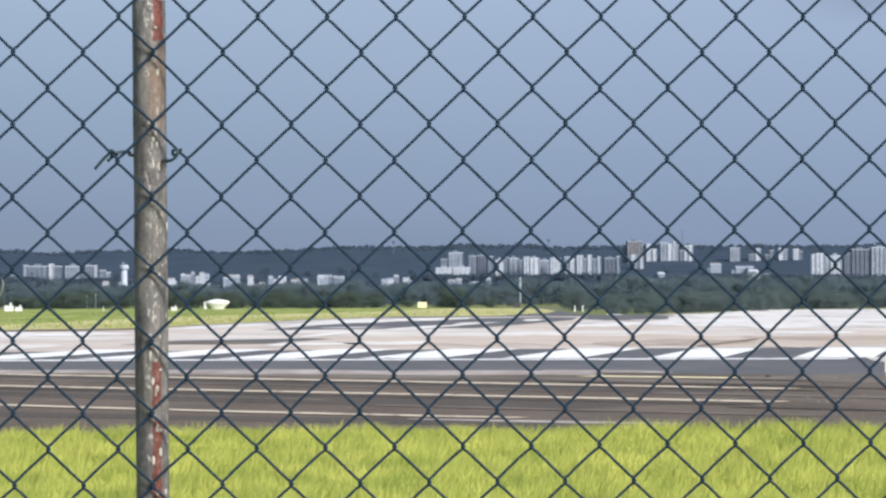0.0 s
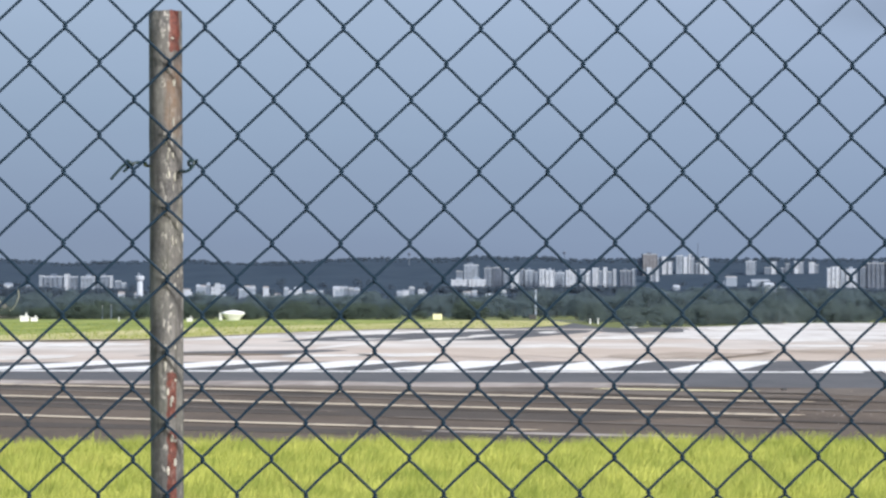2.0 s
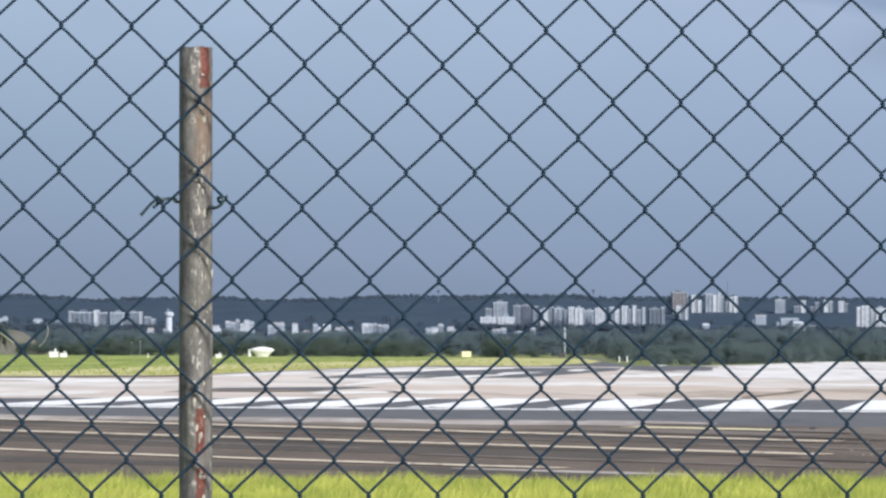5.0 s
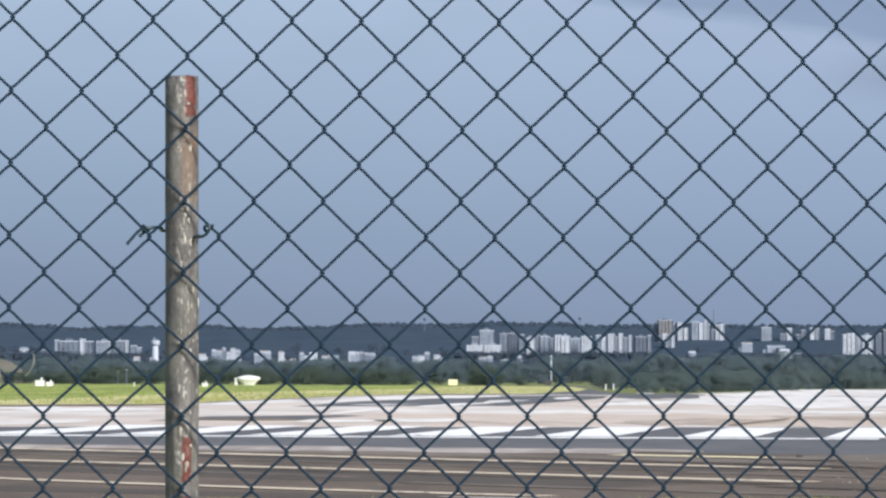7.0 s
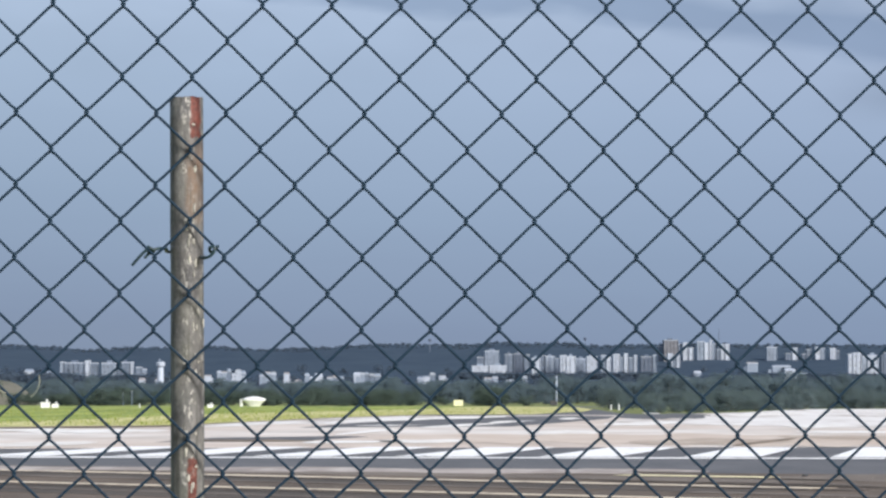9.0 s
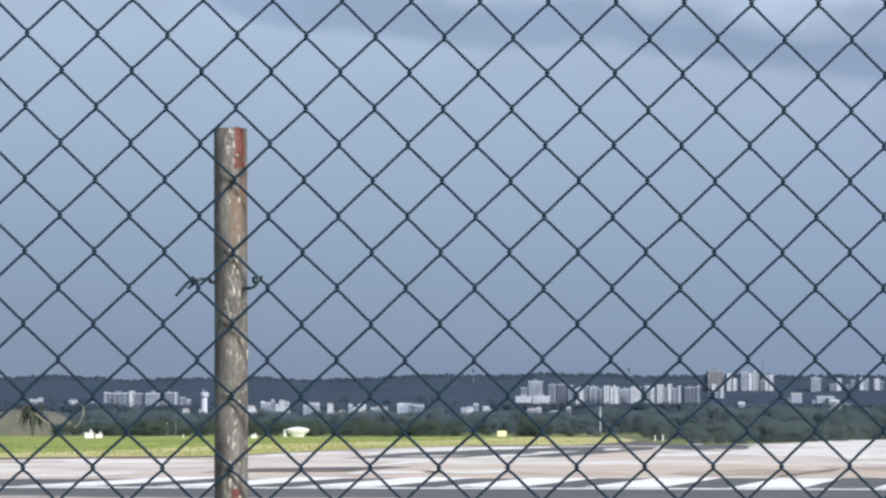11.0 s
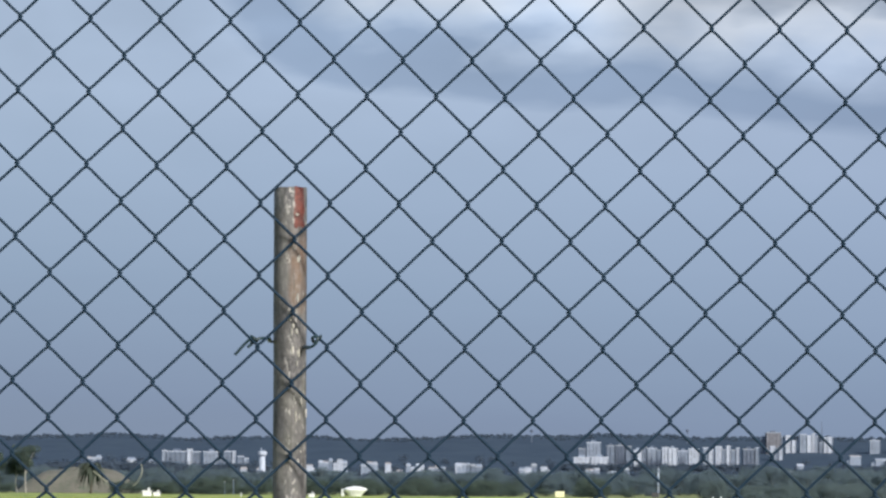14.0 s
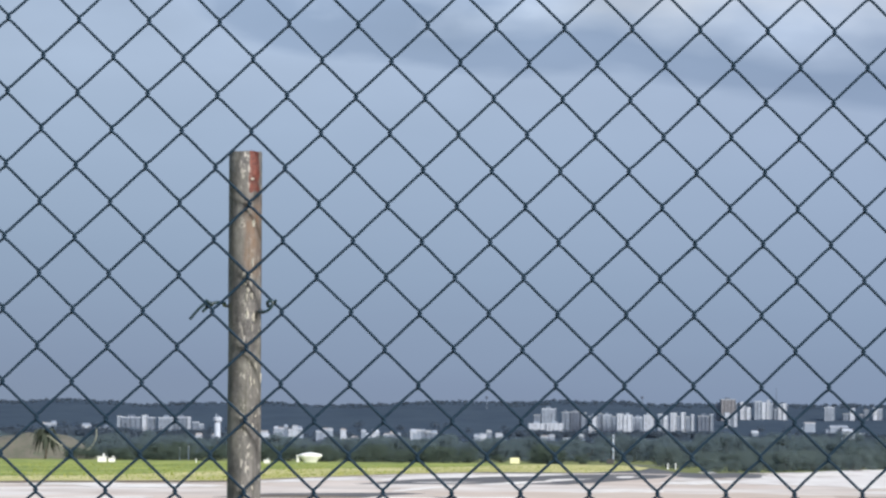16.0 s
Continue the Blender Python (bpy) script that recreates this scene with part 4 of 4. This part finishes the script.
EAST = [(377.9, 382.5, 43.3, 0), (382.8, 391.2, 44.5, 0), (391.8, 397.3, 41.0, 1), (397.6, 408.6, 42.1, 0)]
EAST += [(411.5, 417.8, 44.4, 2), (419, 437.5, 48.5, 3), (439.2, 457.7, 50.3, 1)]
CROWN = [(222.5, 239.6, 67.4, 4)]
SLOPE = [(307.1, 319.5, 4145, 37.9, 1), (334.3, 355.0, 4120, 33.8, 1), (304.5, 314.7, 3600, 25.8, 0), (259.4, 265.5, 3285, 15.0, 1), (356.1, 364.8, 3685, 18.9, 1), (240.8, 248.4, 4045, 26.3, 1), (338.8, 346.6, 3815, 23.1, 2), (22.0, 28.4, 2920, 12.1, 0), (32.6, 35.5, 2600, 8.1, 0), (124.6, 130.3, 2600, 3.2, 2), (192.1, 197.4, 3360, 14.8, 2)]
WEST = [(-407.0, -402.7, 34.0, 1), (-402.4, -383.6, 33.2, 2), (-382.5, -377.5, 35.2, 0), (-377.2, -369.7, 33.0, 2), (-366.5, -351.6, 33.0, 1), (-350.5, -338.6, 33.6, 2), (-338.3, -335.5, 33.8, 0), (-333.4, -327.4, 28.9, 2), (-327.0, -322.7, 27.0, 1)]
LOW = [(-398.0, -386.4, 22.6, 1), (-365.5, -358.5, 20.8, 0), (-352.3, -344.5, 19.6, 1), (-318.7, -301.2, 10.6, 0), (-222.1, -215.3, 16.8, 0), (-210.8, -199.4, 21.3, 1), (-199, -187.6, 21.4, 0), (-176.7, -163.1, 19.6, 1),
       (-151.7, -142.6, 12.4, 0), (-140.3, -133.1, 18.3, 0), (-132.2, -125.8, 17, 0), (-122.2, -108.5, 17.9, 1), (-99.5, -88.6, 19.8, 1), (-88.1, -79, 19.8, 2),
       (-44.9, -39.5, 16.2, 0), (-32.2, -26.8, 16.3, 0), (23.2, 28.6, 12.3, 0), (34.5, 38.6, 8.7, 0)]
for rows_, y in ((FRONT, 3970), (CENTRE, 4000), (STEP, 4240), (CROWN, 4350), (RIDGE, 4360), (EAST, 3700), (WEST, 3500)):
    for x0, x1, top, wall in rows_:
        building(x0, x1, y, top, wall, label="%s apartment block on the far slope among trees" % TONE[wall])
for x0, x1, y, top, wall in SLOPE:
    building(x0, x1, y, top, wall, False, "low %s house among trees on the hillside" % TONE[wall], "low town buildings", "town_building")
spread = random.Random(21)
for _ in range(26):
    x0 = spread.uniform(-420, 40)
    LOW.append((x0, x0 + spread.uniform(3.5, 7.5), spread.uniform(11.5, 18.5), spread.choice((0, 0, 1, 1, 2))))
TOWN = []
for x0, x1, top, wall in LOW:
    n = 3 if x1 - x0 > 10 else 2 if x1 - x0 > 7 else 1
    cuts = [x0] + [x0 + (x1 - x0) * (k + spread.uniform(-0.2, 0.2)) / n for k in range(1, n)] + [x1]
    for k in range(n):
        TOWN.append((cuts[k], cuts[k + 1] - 0.3, top - spread.uniform(0, 3.0) * (n > 1), min(2, wall + spread.choice((0, 0, 1)) * (n > 1))))
for x0, x1, top, wall in TOWN:
    building(x0, x1, 2900, top, wall, False, "low %s town building half hidden by trees" % TONE[wall], "low town buildings", "town_building")


# ---- things on the airfield ----
def water_tower():
    ob = thing("tower", pose(-221.0, 2500, land(-221, 2500) - 0.5), "slim white concrete tower with a wider head", "tower")
    part("shaft", tube([(0, 0, 0), (0, 0, 4), (0, 0, 17)], [3.2, 2.3, 2.0], 20), "wall0", ob, smooth=True)
    head = part("head", tube([(0, 0, 16.0), (0, 0, 17.2), (0, 0, 19.2), (0, 0, 19.8)], [2.0, 3.1, 3.2, 2.6], 20), "wall0", ob)
    part("cap", tube([(-0.8, 0, 19.8), (-0.8, 0, 22.2)], [0.6, 0.4], 12), "wall1", head)
    part("cap", tube([(1.2, 0, 19.8), (1.2, 0, 21.2)], [0.35, 0.25], 10), "wall1", head)
    part("annex", box(-4.4, 4.6, -2.5, 3, 0, 4.6, 0.3), "wall0", ob)


def marker_board():
    ob = thing("marker_board", pose(9.12, 72.8, 0.022, 0, 0, -8), "cream airfield marker board on a white foot", "sign")
    part("panel", box(-0.22, 0.36, -0.05, 0.05, 0.10, 0.56, 0.02), "cream", ob)
    part("foot", box(-0.19, 0.38, -0.16, 0.16, 0, 0.1, 0.015), "white", ob)


def guidance_sign():
    ob = thing("guidance_sign", pose(-2.81, 480, 0.05), "small yellow taxiway sign on short legs in grass", "sign")
    part("panel", box(-0.62, 0.62, -0.1, 0.1, 0.15, 0.92, 0.04), "sign", ob)
    for x in (-0.5, 0.5):
        part("leg", box(x - 0.05, x + 0.05, -0.05, 0.05, 0, 0.15), "dark", ob)


def shelter():
    ob = thing("shelter", pose(-32.0, 512, 0.05), "white rounded equipment shelter standing in the infield grass", "shelter")
    bm = bmesh.new()
    prof = [(0.90, 0.0), (1.08, 0.32), (1.52, 0.72), (1.70, 0.92), (1.60, 1.12), (1.15, 1.26), (0.5, 1.38), (0.12, 1.42)]
    rings = []
    for r, z in prof:
        rings.append([bm.verts.new((math.copysign(abs(math.cos(a)) ** 0.7, math.cos(a)) * r, math.copysign(abs(math.sin(a)) ** 0.7, math.sin(a)) * r * 0.7, z))
                      for a in (2 * math.pi * k / 24 for k in range(24))])
    for a, b in zip(rings, rings[1:]):
        for k in range(24):
            bm.faces.new((a[k], a[(k + 1) % 24], b[(k + 1) % 24], b[k]))
    bm.faces.new(rings[-1])
    part("shell", bm, "white", ob, smooth=True)
    part("side_box", box(-1.95, -1.55, -0.4, 0.4, 0, 1.05, 0.05), "white", ob)


def mast():
    ob = thing("mast", pose(11.95, 560, 0.0), "white banded airfield mast with a dark box at its foot", "mast")
    part("pole", tube([(0, 0, 0), (0, 0, 4.6)], [0.15, 0.12], 12), "wall0", ob, smooth=True)
    for z in (0.6, 1.7, 2.8, 3.9):
        part("band", tube([(0, 0, z), (0, 0, z + 0.5)], 0.17, 12), "wall1", ob, smooth=True)
    part("cabinet", box(-1.0, 0.1, -0.4, 0.4, 0, 0.75, 0.04), "dark", ob)


def boxes(x, y, label, big):
    ob = thing("equipment_cabinet", pose(x, y, 0.05), label, "cabinet", "airfield cabinets")
    part("body", box(-0.5 * big, 0.5 * big, -0.4, 0.4, 0, 0.55 * big, 0.04), "white", ob)
    part("lid", box(-0.56 * big, 0.56 * big, -0.46, 0.46, 0.55 * big, 0.66 * big, 0.02), "white", ob)
    part("vent", box(0.1 * big, 0.3 * big, -0.1, 0.1, 0.66 * big, 1.0 * big, 0.02), "steel", ob)


def short_post(x, y, h, coat="white"):
    ob = thing("marker_post", pose(x, y, 0), "short white marker post near the boundary shrubs", "post", "marker posts")
    part("stake", tube([(0, 0, 0), (0, 0, h)], [0.07, 0.06], 8), coat, ob)
    part("cap", tube([(0, 0, h), (0, 0, h + 0.08)], [0.085, 0.07], 8), "steel", ob)


def palm():
    ob = thing("palm", pose(-80.3, 590, 0), "drooping dark palm in front of the dry mound", "palm", "")
    part("trunk", tube([(0, 0, 0), (0.1, 0, 2), (0, 0, 4.2)], [0.22, 0.17, 0.14], 8), "bark", ob, smooth=True)
    rng = random.Random(2)
    for k in range(60):
        a, s = rng.uniform(0, 6.28), rng.uniform(1.6, 2.7)
        rise, drop = rng.uniform(0.2, 1.3), rng.uniform(0.6, 3.2)
        bm = bmesh.new()
        pts = []
        for i in range(7):
            t = i / 6
            pts.append(Vector((math.cos(a) * s * t, math.sin(a) * s * t, 4.2 + rise * math.sin(t * 2.0) * 1.2 - drop * t * t * 1.4)))
        side = Vector((-math.sin(a), math.cos(a), 0))
        rows_ = [(bm.verts.new(p + side * 0.28 * math.sin(math.pi * (0.1 + 0.88 * i / 6)) - Vector((0, 0, 0.12))), bm.verts.new(p),
                  bm.verts.new(p - side * 0.28 * math.sin(math.pi * (0.1 + 0.88 * i / 6)) - Vector((0, 0, 0.12)))) for i, p in enumerate(pts)]
        for u, v in zip(rows_, rows_[1:]):
            bm.faces.new((u[0], u[1], v[1], v[0]))
            bm.faces.new((u[1], u[2], v[2], v[1]))
        part("frond", bm, "frond", ob)


def mound():
    nx, ny = 40, 14
    verts, faces = [], []
    for j in range(ny + 1):
        for i in range(nx + 1):
            u, v = i / nx * 2 - 1, j / ny * 2 - 1
            f = max(0, 1 - abs(u) ** 3.4) ** 0.9 * max(0, 1 - v * v)
            z = 4.1 * f * (1 + 0.22 * noise.noise((u * 3, v * 3, 2))) - 0.05
            verts.append((u * 10.5, v * 7, z))
    for j in range(ny):
        for i in range(nx):
            a = j * (nx + 1) + i
            faces.append((a, a + 1, a + nx + 2, a + nx + 1))
    ob = raw("earth_mound", verts, faces, "mound", smooth=True)
    ob.location = (-86.6, 622, 0)
    tagged(ob, "low mound of dry tan grass by the trees", "mound")


def hilltop_mast(x, y, top, label, tank):
    base = land(x, y)
    ob = thing("antenna_mast", pose(x, y, base), label, "mast")
    for dx, dy in ((-0.5, -0.4), (0.5, -0.4), (0.0, 0.5)):
        part("leg", tube([(dx * 1.6, dy * 1.6, 0), (dx * 0.3, dy * 0.3, top - base)], [0.22, 0.12], 6), "wall2", ob)
    for k in range(1, 6):
        f = 1.6 - 1.3 * k / 6
        z = (top - base) * k / 6
        part("brace", tube([(-0.5 * f, -0.4 * f, z), (0.5 * f, -0.4 * f, z), (0, 0.5 * f, z), (-0.5 * f, -0.4 * f, z)], 0.10, 5), "wall2", ob)
    if tank:
        part("tank", tube([(0, 0, top - base - 3.4), (0, 0, top - base - 2.8), (0, 0, top - base - 0.6), (0, 0, top - base)], [0.8, 2.0, 2.0, 0.8], 12), "wall3", ob, smooth=True)


hilltop_mast(298.5, 4500, 84.0, "thin grey lattice mast on the town's skyline", False)
hilltop_mast(132.0, 4500, 73.0, "small dark tank on a mast above the skyline", True)
hilltop_mast(-61.6, 4500, 71.5, "small dark tank on a mast above the wooded ridge", True)
water_tower()
marker_board()
guidance_sign()
shelter()
mast()
mound()
palm()
boxes(-55.6, 462, "white equipment cabinets standing on the infield grass", 1.1)
boxes(-54.4, 462.5, "white equipment cabinet with a vent on its lid", 0.8)
boxes(-34.0, 456, "small white cabinet low in the infield grass", 0.7)
for x, y, h in ((14.0, 384, 0.55), (14.85, 384.5, 0.6), (-43.6, 463, 0.5)):
    short_post(x, y, h)
for x, h in ((-56.5, 2.0), (-55.1, 2.2)):
    short_post(x, 572, h, "wall2")
for s, x, y, h in ((71, -92.2, 598, 8.4), (72, -94.3, 602, 6.6), (73, -99, 606, 7.5)):
    t_ = tree(s, h, 2.2, 4200, 0.20, "pale_bark", "tall leafy tree with a pale trunk beside the mound", 0.52, 1.6, group="tall trees", leaf="tall_leaf")
    t_.matrix_world = pose(x, y, 0)
clod = bmesh.new()
bmesh.ops.create_icosphere(clod, subdivisions=2, radius=0.06)
for v in clod.verts:
    v.co = Vector((v.co.x * 1.2, v.co.y, v.co.z * 0.45 + 0.02)) * (1 + 0.25 * noise.noise(v.co * 25))
tagged(part("stone", clod, "dark"), "small dark clod lying on the taxiway", "stone").location = (6.66, 73.9, 0.024)
